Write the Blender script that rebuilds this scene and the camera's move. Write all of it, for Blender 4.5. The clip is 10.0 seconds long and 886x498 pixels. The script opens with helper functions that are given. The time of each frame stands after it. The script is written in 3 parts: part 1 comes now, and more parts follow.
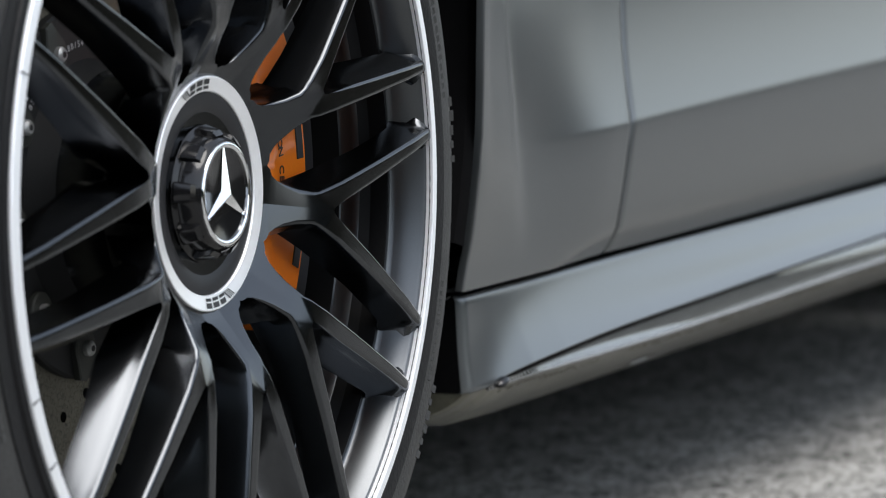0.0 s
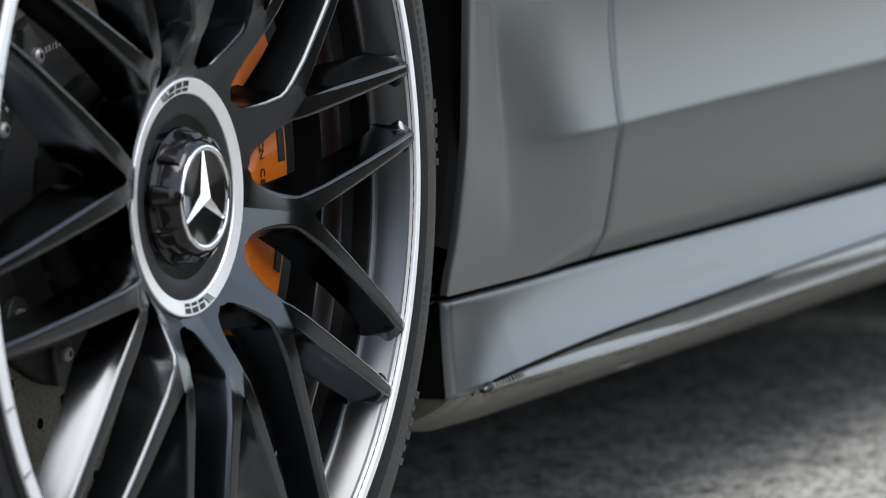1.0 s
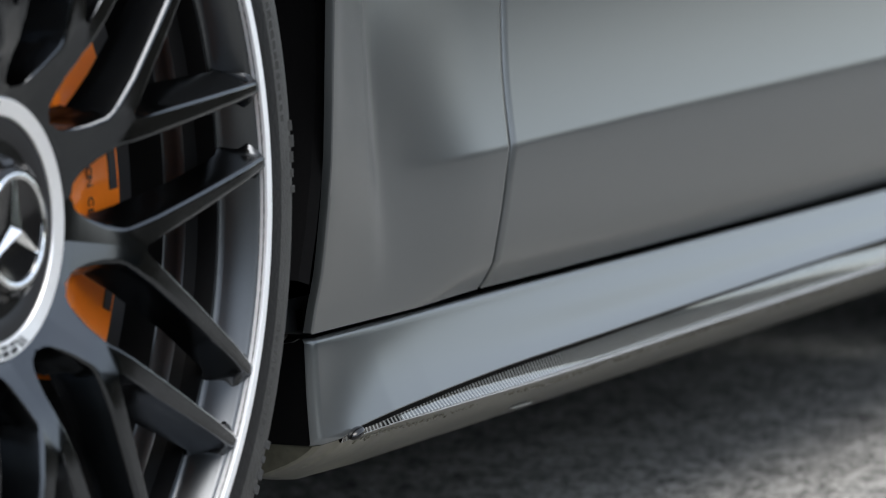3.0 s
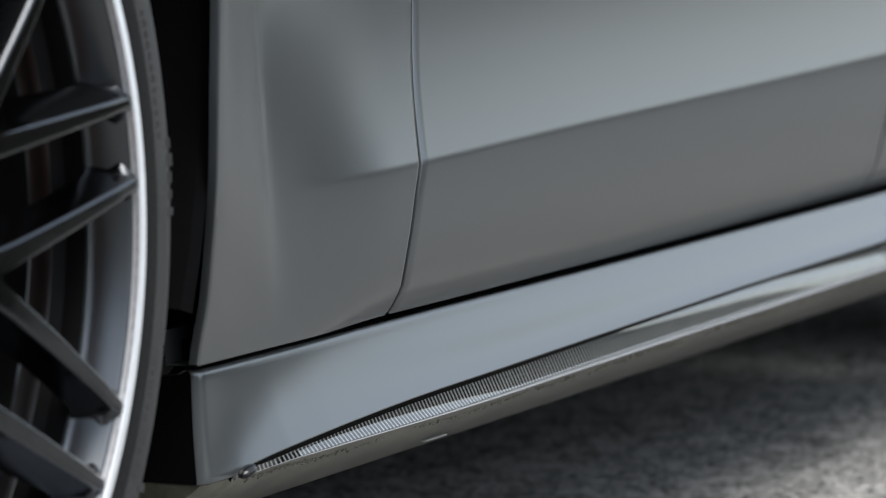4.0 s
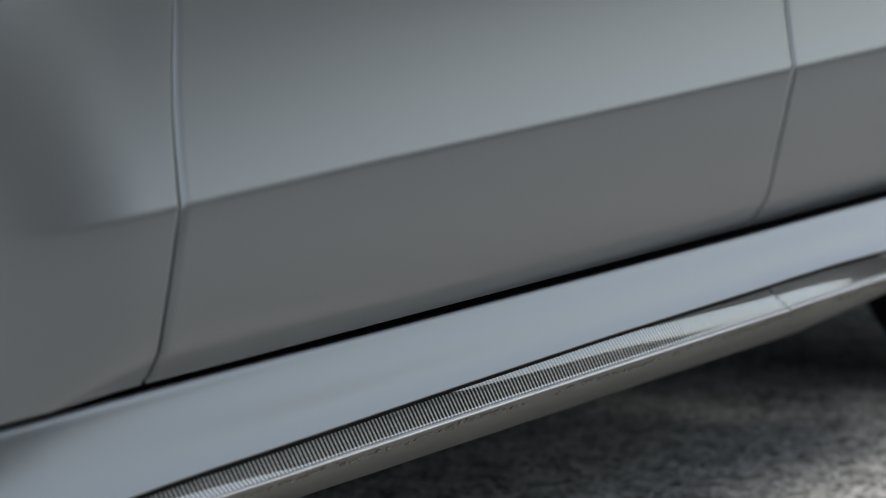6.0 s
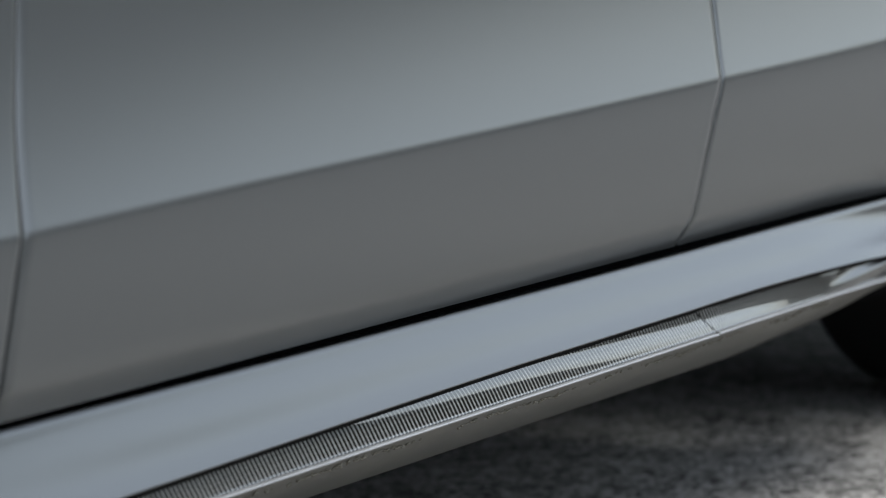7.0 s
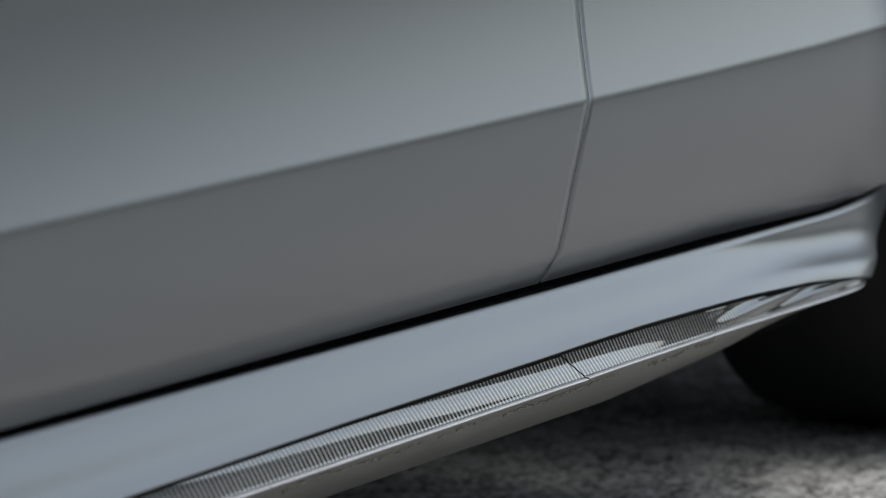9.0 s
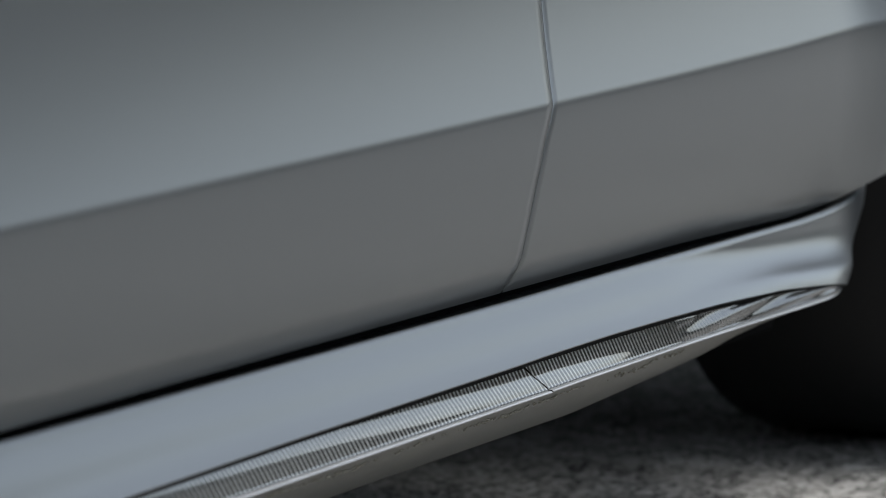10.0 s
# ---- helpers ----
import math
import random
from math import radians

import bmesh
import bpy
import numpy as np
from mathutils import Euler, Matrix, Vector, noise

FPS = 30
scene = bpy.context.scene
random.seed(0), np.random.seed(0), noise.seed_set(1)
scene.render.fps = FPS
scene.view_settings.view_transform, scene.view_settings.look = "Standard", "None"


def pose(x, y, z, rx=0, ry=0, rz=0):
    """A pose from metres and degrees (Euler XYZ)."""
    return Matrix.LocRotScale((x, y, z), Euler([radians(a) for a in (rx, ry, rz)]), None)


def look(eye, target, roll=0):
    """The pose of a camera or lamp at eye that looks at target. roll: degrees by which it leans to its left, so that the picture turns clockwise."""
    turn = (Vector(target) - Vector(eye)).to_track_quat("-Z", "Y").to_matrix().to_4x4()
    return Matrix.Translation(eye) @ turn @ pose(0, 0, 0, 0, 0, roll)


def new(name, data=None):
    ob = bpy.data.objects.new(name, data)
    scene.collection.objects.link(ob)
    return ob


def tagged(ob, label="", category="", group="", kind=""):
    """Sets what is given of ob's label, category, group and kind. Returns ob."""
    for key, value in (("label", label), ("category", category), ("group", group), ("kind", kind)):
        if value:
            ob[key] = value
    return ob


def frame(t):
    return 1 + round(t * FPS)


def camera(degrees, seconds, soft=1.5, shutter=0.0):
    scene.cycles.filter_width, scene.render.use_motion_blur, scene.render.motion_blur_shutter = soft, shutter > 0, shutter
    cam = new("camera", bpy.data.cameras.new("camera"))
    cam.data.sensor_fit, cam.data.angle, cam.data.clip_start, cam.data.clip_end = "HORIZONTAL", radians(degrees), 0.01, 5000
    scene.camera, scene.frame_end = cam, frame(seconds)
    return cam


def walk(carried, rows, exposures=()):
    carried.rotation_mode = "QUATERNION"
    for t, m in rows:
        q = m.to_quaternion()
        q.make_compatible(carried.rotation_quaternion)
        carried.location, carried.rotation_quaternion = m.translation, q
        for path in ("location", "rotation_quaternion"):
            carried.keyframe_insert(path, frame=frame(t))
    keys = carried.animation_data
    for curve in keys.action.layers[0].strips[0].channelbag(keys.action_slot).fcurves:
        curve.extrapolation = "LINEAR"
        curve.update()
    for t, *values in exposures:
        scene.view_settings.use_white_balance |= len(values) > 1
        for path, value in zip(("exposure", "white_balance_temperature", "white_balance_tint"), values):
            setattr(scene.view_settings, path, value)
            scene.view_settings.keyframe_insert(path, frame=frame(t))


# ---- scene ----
cam = camera(11.53, 10.0, soft=1.0)
ROWS = [
    (0, -2.4098, -1.2813, 0.5873, 84.318, 1.350, -65.517),
    (0.5, -2.3986, -1.2776, 0.5884, 84.287, 1.299, -65.538),
    (1, -2.3707, -1.2736, 0.5879, 84.282, 1.237, -65.540),
    (1.5, -2.3234, -1.2702, 0.5876, 84.270, 1.155, -65.513),
    (2, -2.2587, -1.2665, 0.5869, 84.259, 1.045, -65.446),
    (2.5, -2.1794, -1.2608, 0.5866, 84.234, 0.920, -65.371),
    (4, -1.8813, -1.2286, 0.5854, 84.115, 0.563, -65.256),
    (4.5, -1.7642, -1.2160, 0.5853, 84.053, 0.458, -65.143),
    (5, -1.6450, -1.2032, 0.5841, 84.002, 0.365, -65.015),
    (5.5, -1.5340, -1.1937, 0.5837, 83.954, 0.294, -64.887),
    (7, -1.2184, -1.1843, 0.5840, 83.807, 0.356, -64.418),
    (7.5, -1.1386, -1.1773, 0.5854, 83.760, 0.355, -64.458),
    (8, -1.0664, -1.1679, 0.5864, 83.718, 0.348, -64.534),
    (8.5, -0.9965, -1.1583, 0.5869, 83.682, 0.335, -64.625),
    (9, -0.9306, -1.1468, 0.5864, 83.651, 0.321, -64.701),
    (9.5, -0.8782, -1.1386, 0.5863, 83.617, 0.311, -64.762),
    (10, -0.8432, -1.1288, 0.5859, 83.579, 0.308, -64.806),
]
walk(cam, [(t, pose(x, y, z, rx, ry, rz)) for t, x, y, z, rx, ry, rz in ROWS])
cam.data.dof.use_dof = True
cam.data.dof.focus_distance = 2.88
cam.data.dof.aperture_fstop = 10.0

# ---- light ----
world = bpy.data.worlds.new("overcast_sky")
scene.world = world
world.use_nodes = True
wn, wl = world.node_tree.nodes, world.node_tree.links
wn.clear()
sky = wn.new("ShaderNodeTexSky")
sky.sky_type, sky.sun_disc = "NISHITA", False
sky.sun_elevation, sky.sun_rotation = radians(65), radians(204)
sky.air_density, sky.dust_density, sky.ozone_density = 1.0, 1.6, 1.5
hsv = wn.new("ShaderNodeHueSaturation")
hsv.inputs["Saturation"].default_value, hsv.inputs["Hue"].default_value = 0.50, 0.492
bg = wn.new("ShaderNodeBackground")
bg.inputs["Strength"].default_value = 0.355
out = wn.new("ShaderNodeOutputWorld")
wl.new(sky.outputs[0], hsv.inputs["Color"])
wl.new(hsv.outputs[0], bg.inputs["Color"])
wl.new(bg.outputs[0], out.inputs["Surface"])
sun = new("sun", bpy.data.lights.new("sun", "SUN"))
sun.data.energy, sun.data.angle, sun.data.color = 3.2, radians(42), (1.0, 0.975, 0.935)
sun.matrix_world = look((-1.7, -3.9, 9.0), (0, 0, 0))
scene.view_settings.exposure = 0.0


# ---- materials ----
def material(name, color, rough=0.5, metal=0.0, coat=0.0, coat_rough=0.05, grain=0.0, scale=60.0, bump=0.0, stain=0.0, stain_scale=4.0, spec=0.5):
    m = bpy.data.materials.new(name)
    m.use_nodes = True
    n, l = m.node_tree.nodes, m.node_tree.links
    b = n["Principled BSDF"]
    b.inputs["Base Color"].default_value = (*color, 1)
    b.inputs["Roughness"].default_value = rough
    b.inputs["Metallic"].default_value = metal
    b.inputs["Coat Weight"].default_value = coat
    b.inputs["Coat Roughness"].default_value = coat_rough
    b.inputs["Specular IOR Level"].default_value = spec
    tc = n.new("ShaderNodeTexCoord")
    if grain or bump:
        nz = n.new("ShaderNodeTexNoise")
        nz.inputs["Scale"].default_value, nz.inputs["Detail"].default_value = scale, 6
        l.new(tc.outputs["Object"], nz.inputs["Vector"])
        big = n.new("ShaderNodeTexNoise")
        big.inputs["Scale"].default_value, big.inputs["Detail"].default_value = stain_scale, 4
        l.new(tc.outputs["Object"], big.inputs["Vector"])
        a = n.new("ShaderNodeMapRange")
        a.inputs["To Min"].default_value, a.inputs["To Max"].default_value = 1 - grain, 1 + grain
        l.new(nz.outputs["Fac"], a.inputs["Value"])
        c = n.new("ShaderNodeMapRange")
        c.inputs["To Min"].default_value, c.inputs["To Max"].default_value = 1 - stain, 1 + stain
        l.new(big.outputs["Fac"], c.inputs["Value"])
        mul = n.new("ShaderNodeMath")
        mul.operation = "MULTIPLY"
        l.new(a.outputs[0], mul.inputs[0])
        l.new(c.outputs[0], mul.inputs[1])
        mix = n.new("ShaderNodeVectorMath")
        mix.operation = "SCALE"
        mix.inputs[0].default_value = color
        l.new(mul.outputs[0], mix.inputs["Scale"])
        l.new(mix.outputs[0], b.inputs["Base Color"])
        rr = n.new("ShaderNodeMapRange")
        rr.inputs["To Min"].default_value, rr.inputs["To Max"].default_value = rough * 0.85, min(1, rough * 1.15)
        l.new(big.outputs["Fac"], rr.inputs["Value"])
        l.new(rr.outputs[0], b.inputs["Roughness"])
        if bump:
            bp = n.new("ShaderNodeBump")
            bp.inputs["Strength"].default_value, bp.inputs["Distance"].default_value = 1.0, bump
            l.new(nz.outputs["Fac"], bp.inputs["Height"])
            l.new(bp.outputs[0], b.inputs["Normal"])
    return m


PAINT = material("satin_grey_paint", (0.104, 0.1122, 0.1150), 0.28, 0.6, 0.3, 0.2)
SPOKE = material("anthracite_wheel_paint", (0.068, 0.072, 0.077), 0.17, 1.0, 0.0, 0.2, grain=0.08, scale=1500, stain=0.05, stain_scale=12)
BARREL = material("anthracite_barrel_paint", (0.10, 0.105, 0.11), 0.36, 1.0, grain=0.08, scale=900, stain=0.08, stain_scale=14)
SEAL = material("black_seal_rubber", (0.004, 0.004, 0.004), 0.8, grain=0.2, scale=300, stain=0.2, spec=0.05)
DUSTY = material("dusty_underside_paint", (0.053, 0.0515, 0.039), 0.36, 0.5, 0.2, 0.25, grain=0.4, scale=180, stain=0.95, stain_scale=19)


def lighter_ahead(m):
    """Scales the base colour up, so that it is lighter towards the front end of the sill."""
    n, l = m.node_tree.nodes, m.node_tree.links
    b = n["Principled BSDF"]
    old = b.inputs["Base Color"].links[0].from_socket
    tc, sep, ramp, mul = n.new("ShaderNodeTexCoord"), n.new("ShaderNodeSeparateXYZ"), n.new("ShaderNodeMapRange"), n.new("ShaderNodeVectorMath")
    ramp.inputs["From Min"].default_value, ramp.inputs["From Max"].default_value = 0.5, 1.05
    ramp.inputs["To Min"].default_value, ramp.inputs["To Max"].default_value = 2.3, 1.0
    mul.operation = "SCALE"
    l.new(tc.outputs["Object"], sep.inputs[0])
    l.new(sep.outputs["X"], ramp.inputs["Value"])
    l.new(old, mul.inputs[0])
    l.new(ramp.outputs[0], mul.inputs["Scale"])
    l.new(mul.outputs[0], b.inputs["Base Color"])


lighter_ahead(DUSTY)
MUD = material("dried_mud", (0.15, 0.14, 0.112), 0.85, grain=0.3, scale=300, spec=0.3)
LIP = material("machined_lip", (0.92, 0.93, 0.94), 0.5, 0.7, grain=0.05, scale=700, stain=0.04)
BRUSHED = material("brushed_aluminium_ring", (0.96, 0.96, 0.96), 0.36, 0.7, grain=0.06, scale=900, stain=0.05, stain_scale=20)
CHROME = material("chrome", (0.85, 0.86, 0.87), 0.06, 1.0, grain=0.02, scale=300, stain=0.02)
GLOSS = material("gloss_black_plastic", (0.006, 0.006, 0.0065), 0.1, 0.0, 0.0, 0.05, grain=0.1, scale=200, stain=0.1, spec=0.4)
MATT = material("matt_black_plastic", (0.015, 0.015, 0.016), 0.45, grain=0.15, scale=400, stain=0.1, spec=0.3)
RUBBER = material("tyre_rubber", (0.006, 0.006, 0.0063), 0.5, grain=0.25, scale=260, bump=0.0004, stain=0.25, stain_scale=14, spec=0.2)
DUSTY_RUBBER = material("dusty_tyre_rubber", (0.028, 0.028, 0.027), 0.55, grain=0.35, scale=420, bump=0.0005, stain=0.45, stain_scale=30, spec=0.3)
LINER = material("wheel_liner_felt", (0.004, 0.004, 0.0042), 0.95, grain=0.3, scale=300, stain=0.2, spec=0.02)
# barrel paint darkened to near black: the shade deep in the wheel
BARREL_SHADE = material("shaded_barrel_paint", (0.006, 0.006, 0.0062), 0.7, grain=0.2, scale=200, stain=0.2, spec=0.1)
INK = material("black_print", (0.015, 0.015, 0.016), 0.5)
WHITE = material("white_print", (0.55, 0.55, 0.55), 0.6)
ORANGE = material("orange_caliper_lacquer", (0.88, 0.20, 0.010), 0.3, 0.0, 0.5, 0.1, grain=0.06, scale=300, stain=0.08, stain_scale=20)
BELL = material("black_anodised_bell", (0.014, 0.0145, 0.015), 0.55, 0.0, grain=0.15, scale=300, stain=0.15, stain_scale=15)
LUG = material("cast_grey_lug", (0.075, 0.078, 0.07), 0.5, 0.5, grain=0.15, scale=300, stain=0.2, stain_scale=40)
STEEL = material("zinc_bolt_steel", (0.55, 0.55, 0.54), 0.45, 0.6, grain=0.1, scale=500, stain=0.15, stain_scale=60)


def ceramic():
    m = material("carbon_ceramic", (0.17, 0.155, 0.115), 0.55, 0.1, grain=0.35, scale=350, bump=0.0003, stain=0.25, stain_scale=18)
    n, l = m.node_tree.nodes, m.node_tree.links
    b = n["Principled BSDF"]
    tc = [q for q in n if q.type == "TEX_COORD"][0]
    v = n.new("ShaderNodeTexVoronoi")
    v.feature = "DISTANCE_TO_EDGE"
    v.inputs["Scale"].default_value = 130
    wob = n.new("ShaderNodeTexNoise")
    wob.inputs["Scale"].default_value = 90
    mixv = n.new("ShaderNodeMix")
    mixv.data_type = "VECTOR"
    mixv.inputs["Factor"].default_value = 0.03
    l.new(tc.outputs["Object"], wob.inputs["Vector"])
    l.new(tc.outputs["Object"], mixv.inputs["A"])
    l.new(wob.outputs["Color"], mixv.inputs["B"])
    l.new(mixv.outputs["Result"], v.inputs["Vector"])
    ramp = n.new("ShaderNodeMapRange")
    ramp.inputs["From Max"].default_value = 0.06
    ramp.inputs["To Min"].default_value = 0.35
    l.new(v.outputs["Distance"], ramp.inputs["Value"])
    old = b.inputs["Base Color"].links[0].from_socket
    sc = n.new("ShaderNodeVectorMath")
    sc.operation = "SCALE"
    l.new(old, sc.inputs[0])
    l.new(ramp.outputs[0], sc.inputs["Scale"])
    l.new(sc.outputs[0], b.inputs["Base Color"])
    return m


CERAMIC = ceramic()


def carbon():
    # woven tows: stripes across the blade, broken by the weft
    m = material("lacquered_carbon_weave", (0.03, 0.031, 0.033), 0.35, 0.0, 1.0, 0.03, grain=0.1, scale=600, stain=0.1)
    n, l = m.node_tree.nodes, m.node_tree.links
    b = n["Principled BSDF"]
    b.inputs["Coat IOR"].default_value = 1.65
    b.inputs["Specular IOR Level"].default_value = 0.1
    tc = n.new("ShaderNodeTexCoord")
    sep = n.new("ShaderNodeSeparateXYZ")
    l.new(tc.outputs["Object"], sep.inputs[0])

    def wave(sock, period, shift=0.0):
        a = n.new("ShaderNodeMath")
        a.operation, a.inputs[1].default_value, a.inputs[2].default_value = "MULTIPLY_ADD", 2 * math.pi / period, shift
        l.new(sock, a.inputs[0])
        s = n.new("ShaderNodeMath")
        s.operation = "SINE"
        l.new(a.outputs[0], s.inputs[0])
        return s.outputs[0]
    lean = n.new("ShaderNodeMath")
    lean.operation, lean.inputs[1].default_value = "MULTIPLY_ADD", 0.68
    l.new(sep.outputs["Z"], lean.inputs[0])
    l.new(sep.outputs["X"], lean.inputs[2])
    warp, weft = wave(lean.outputs[0], 0.0053), wave(sep.outputs["Z"], 0.0036)
    k = n.new("ShaderNodeMath")
    k.operation, k.inputs[1].default_value = "MULTIPLY_ADD", 0.08
    l.new(weft, k.inputs[0])
    l.new(warp, k.inputs[2])
    r = n.new("ShaderNodeMapRange")
    r.inputs["From Min"].default_value, r.inputs["From Max"].default_value = -0.05, 0.85
    l.new(k.outputs[0], r.inputs["Value"])
    # the weave grows fainter and darker towards the rear end
    fade = n.new("ShaderNodeMapRange")
    fade.inputs["From Min"].default_value, fade.inputs["From Max"].default_value = 1.80, 2.06
    fade.inputs["To Min"].default_value, fade.inputs["To Max"].default_value = 1.0, 0.14
    l.new(sep.outputs["X"], fade.inputs["Value"])
    shown = n.new("ShaderNodeMath")
    shown.operation = "MULTIPLY"
    l.new(r.outputs[0], shown.inputs[0])
    l.new(fade.outputs[0], shown.inputs[1])
    mix = n.new("ShaderNodeMix")
    mix.data_type = "RGBA"
    mix.inputs["A"].default_value, mix.inputs["B"].default_value = (0.0008, 0.0008, 0.0009, 1), (0.20, 0.208, 0.202, 1)
    l.new(shown.outputs[0], mix.inputs["Factor"])
    l.new(mix.outputs["Result"], b.inputs["Base Color"])
    return m


CARBON = carbon()
# pale base colour stands for the bright highlight along the blade's rim
RIM_SHINE = material("rim_highlight", (0.21, 0.215, 0.215), 0.3, 0.0, 1.0, 0.05, grain=0.15, scale=300, stain=0.2, stain_scale=20)


def asphalt():
    m = bpy.data.materials.new("worn_asphalt")
    m.use_nodes = True
    n, l = m.node_tree.nodes, m.node_tree.links
    b = n["Principled BSDF"]
    b.inputs["Roughness"].default_value = 0.95
    b.inputs["Specular IOR Level"].default_value = 0.12
    tc = n.new("ShaderNodeTexCoord")
    grit = n.new("ShaderNodeTexVoronoi")
    grit.inputs["Scale"].default_value = 190
    mid = n.new("ShaderNodeTexNoise")
    mid.inputs["Scale"].default_value, mid.inputs["Detail"].default_value = 34, 8
    big = n.new("ShaderNodeTexNoise")
    big.inputs["Scale"].default_value, big.inputs["Detail"].default_value = 1.2, 4
    for q in (grit, mid, big):
        l.new(tc.outputs["Object"], q.inputs["Vector"])
    sep = n.new("ShaderNodeSeparateColor")
    l.new(grit.outputs["Color"], sep.inputs[0])
    add = n.new("ShaderNodeMath")
    add.operation, add.inputs[1].default_value = "MULTIPLY_ADD", 0.8
    l.new(sep.outputs[0], add.inputs[0])
    l.new(mid.outputs["Fac"], add.inputs[2])
    add2 = n.new("ShaderNodeMath")
    add2.operation, add2.inputs[1].default_value = "MULTIPLY_ADD", 0.3
    l.new(big.outputs["Fac"], add2.inputs[0])
    l.new(add.outputs[0], add2.inputs[2])
    ramp = n.new("ShaderNodeValToRGB")
    ramp.color_ramp.elements[0].position, ramp.color_ramp.elements[0].color = 0.42, (0.014, 0.014, 0.0135, 1)
    ramp.color_ramp.elements[1].position, ramp.color_ramp.elements[1].color = 1.0, (0.38, 0.372, 0.347, 1)
    span = n.new("ShaderNodeMath")
    span.operation, span.inputs[1].default_value = "MULTIPLY", 0.7
    l.new(add2.outputs[0], span.inputs[0])
    l.new(span.outputs[0], ramp.inputs[0])
    l.new(ramp.outputs[0], b.inputs["Base Color"])
    bp = n.new("ShaderNodeBump")
    bp.inputs["Distance"].default_value = 0.004
    l.new(add.outputs[0], bp.inputs["Height"])
    l.new(bp.outputs[0], b.inputs["Normal"])
    return m


ASPHALT = asphalt()
GLASS = material("tinted_window_glass", (0.01, 0.011, 0.012), 0.05, 0.0, 0.0, 0.05, grain=0.05, scale=3, stain=0.05)
DARK_GROUND = material("dark_ground_strip", (0.024, 0.023, 0.018), 0.9, grain=0.5, scale=60, stain=0.4, stain_scale=0.8, spec=0.0)
BACKDROP = material("dark_backdrop", (0.022, 0.026, 0.02), 0.9, grain=0.5, scale=0.8, stain=0.3, stain_scale=0.15, spec=0.0)


# ---- helpers for meshes ----
def link(name, bm, mat, parent=None, label="", sharp=35):
    bmesh.ops.remove_doubles(bm, verts=bm.verts, dist=1e-6)
    bmesh.ops.recalc_face_normals(bm, faces=bm.faces)
    me = bpy.data.meshes.new(name)
    bm.to_mesh(me)
    bm.free()
    me.materials.append(mat)
    for p in me.polygons:
        p.use_smooth = True
    me.set_sharp_from_angle(angle=radians(sharp))
    ob = new(name, me)
    if parent is not None:
        ob.parent = parent
    if label:
        tagged(ob, label)
    return ob


part = link


def strip(bm, rows, closed_u=False, closed_v=False):
    """Quads between rows of points."""
    vs = [[bm.verts.new(p) for p in r] for r in rows]
    nr, nc = len(vs), len(vs[0])
    for i in range(nr if closed_u else nr - 1):
        for j in range(nc if closed_v else nc - 1):
            a, b = vs[i], vs[(i + 1) % nr]
            try:
                bm.faces.new((a[j], a[(j + 1) % nc], b[(j + 1) % nc], b[j]))
            except ValueError:
                pass
    return vs


def revolve(profile, n=160, start=0.0, sweep=2 * math.pi, bm=None):
    """Profile of (radius, y) swept round the Y axis."""
    bm = bm or bmesh.new()
    full = abs(sweep - 2 * math.pi) < 1e-6
    rows = []
    for i in range(n if full else n + 1):
        a = start + sweep * i / n
        rows.append([(r * math.cos(a), y, r * math.sin(a)) for r, y in profile])
    strip(bm, rows, closed_u=full)
    return bm


def box(bm, c, s, m=None):
    r = bmesh.ops.create_cube(bm, size=1, matrix=(m or Matrix()) @ Matrix.Translation(c) @ Matrix.Diagonal((*s, 1)))
    return r["verts"]


def smooth(a, b, v):
    k = min(1, max(0, (v - a) / (b - a)))
    return k * k * (3 - 2 * k)


def repeat(ob, poses):
    """Alike pieces on one mesh, under the same parent."""
    for i, m in enumerate(poses):
        o = ob if i == 0 else new(ob.name.split(".")[0], ob.data)
        o.parent = ob.parent
        o.matrix_local = m


def table(x, xs, ys):
    return float(np.interp(x, xs, ys))


# ---- setting ----
GROUND = -0.014


def build_ground():
    bm = bmesh.new()
    xs = [-150, -40, -12, -4, -1, 0, 1, 2, 3, 4, 8, 16, 40, 150]
    strip(bm, [[(x, y, GROUND) for y in xs] for x in xs])
    g = link("ground", bm, ASPHALT)
    tagged(g, "light grey worn asphalt with coarse speckled grit", "ground", kind="structure")
    # unseen dark strip beside the asphalt, added to darken the wheel's reflections
    bm = bmesh.new()
    xs = [-60, -20, -6, -3, 0, 3, 6, 20, 60]
    strip(bm, [[(x, y, z) for y, z in ((-1.62 + 0.03 * math.sin(x), -0.024), (-1.65 + 0.03 * math.sin(x), -0.002), (-4, 0.0), (-12, 0.0), (-60, 0.0))] for x in xs])
    v = link("dark_strip", bm, DARK_GROUND)
    tagged(v, "unseen dark ground strip, added to darken reflections in the car", "grass verge", kind="structure")
    # unseen ring, added; its height by bearing shapes what the car reflects
    bm = bmesh.new()
    rows = []
    for i in range(180):
        a = 2 * math.pi * i / 180 - math.pi
        rise = table(math.degrees(a), [-180, -140, -120, -108, -102, -84, -76, -60, -50, -36, -31, -28, -25, -20, 0, 30, 90, 180], [13, 12, 11, 9, 1, 1, 10, 10, 9, 9.5, 7, 4.8, 3.0, 1.3, 2.0, 8, 12, 13])
        tall = 60 * math.tan(radians(rise)) + 0.4
        rows.append([(60 * math.cos(a), 60 * math.sin(a), z) for z in (-0.5, tall * 0.4, tall * 0.8, tall + 0.25 * math.sin(i * 2.1) + 0.2 * math.sin(i * 0.7))])
    strip(bm, rows, closed_u=True)
    h = link("backdrop", bm, BACKDROP)
    tagged(h, "unseen dark ring round the yard, added to shape reflections in the car", "backdrop", kind="structure")


build_ground()

# ---- the car ----
car = new("car")
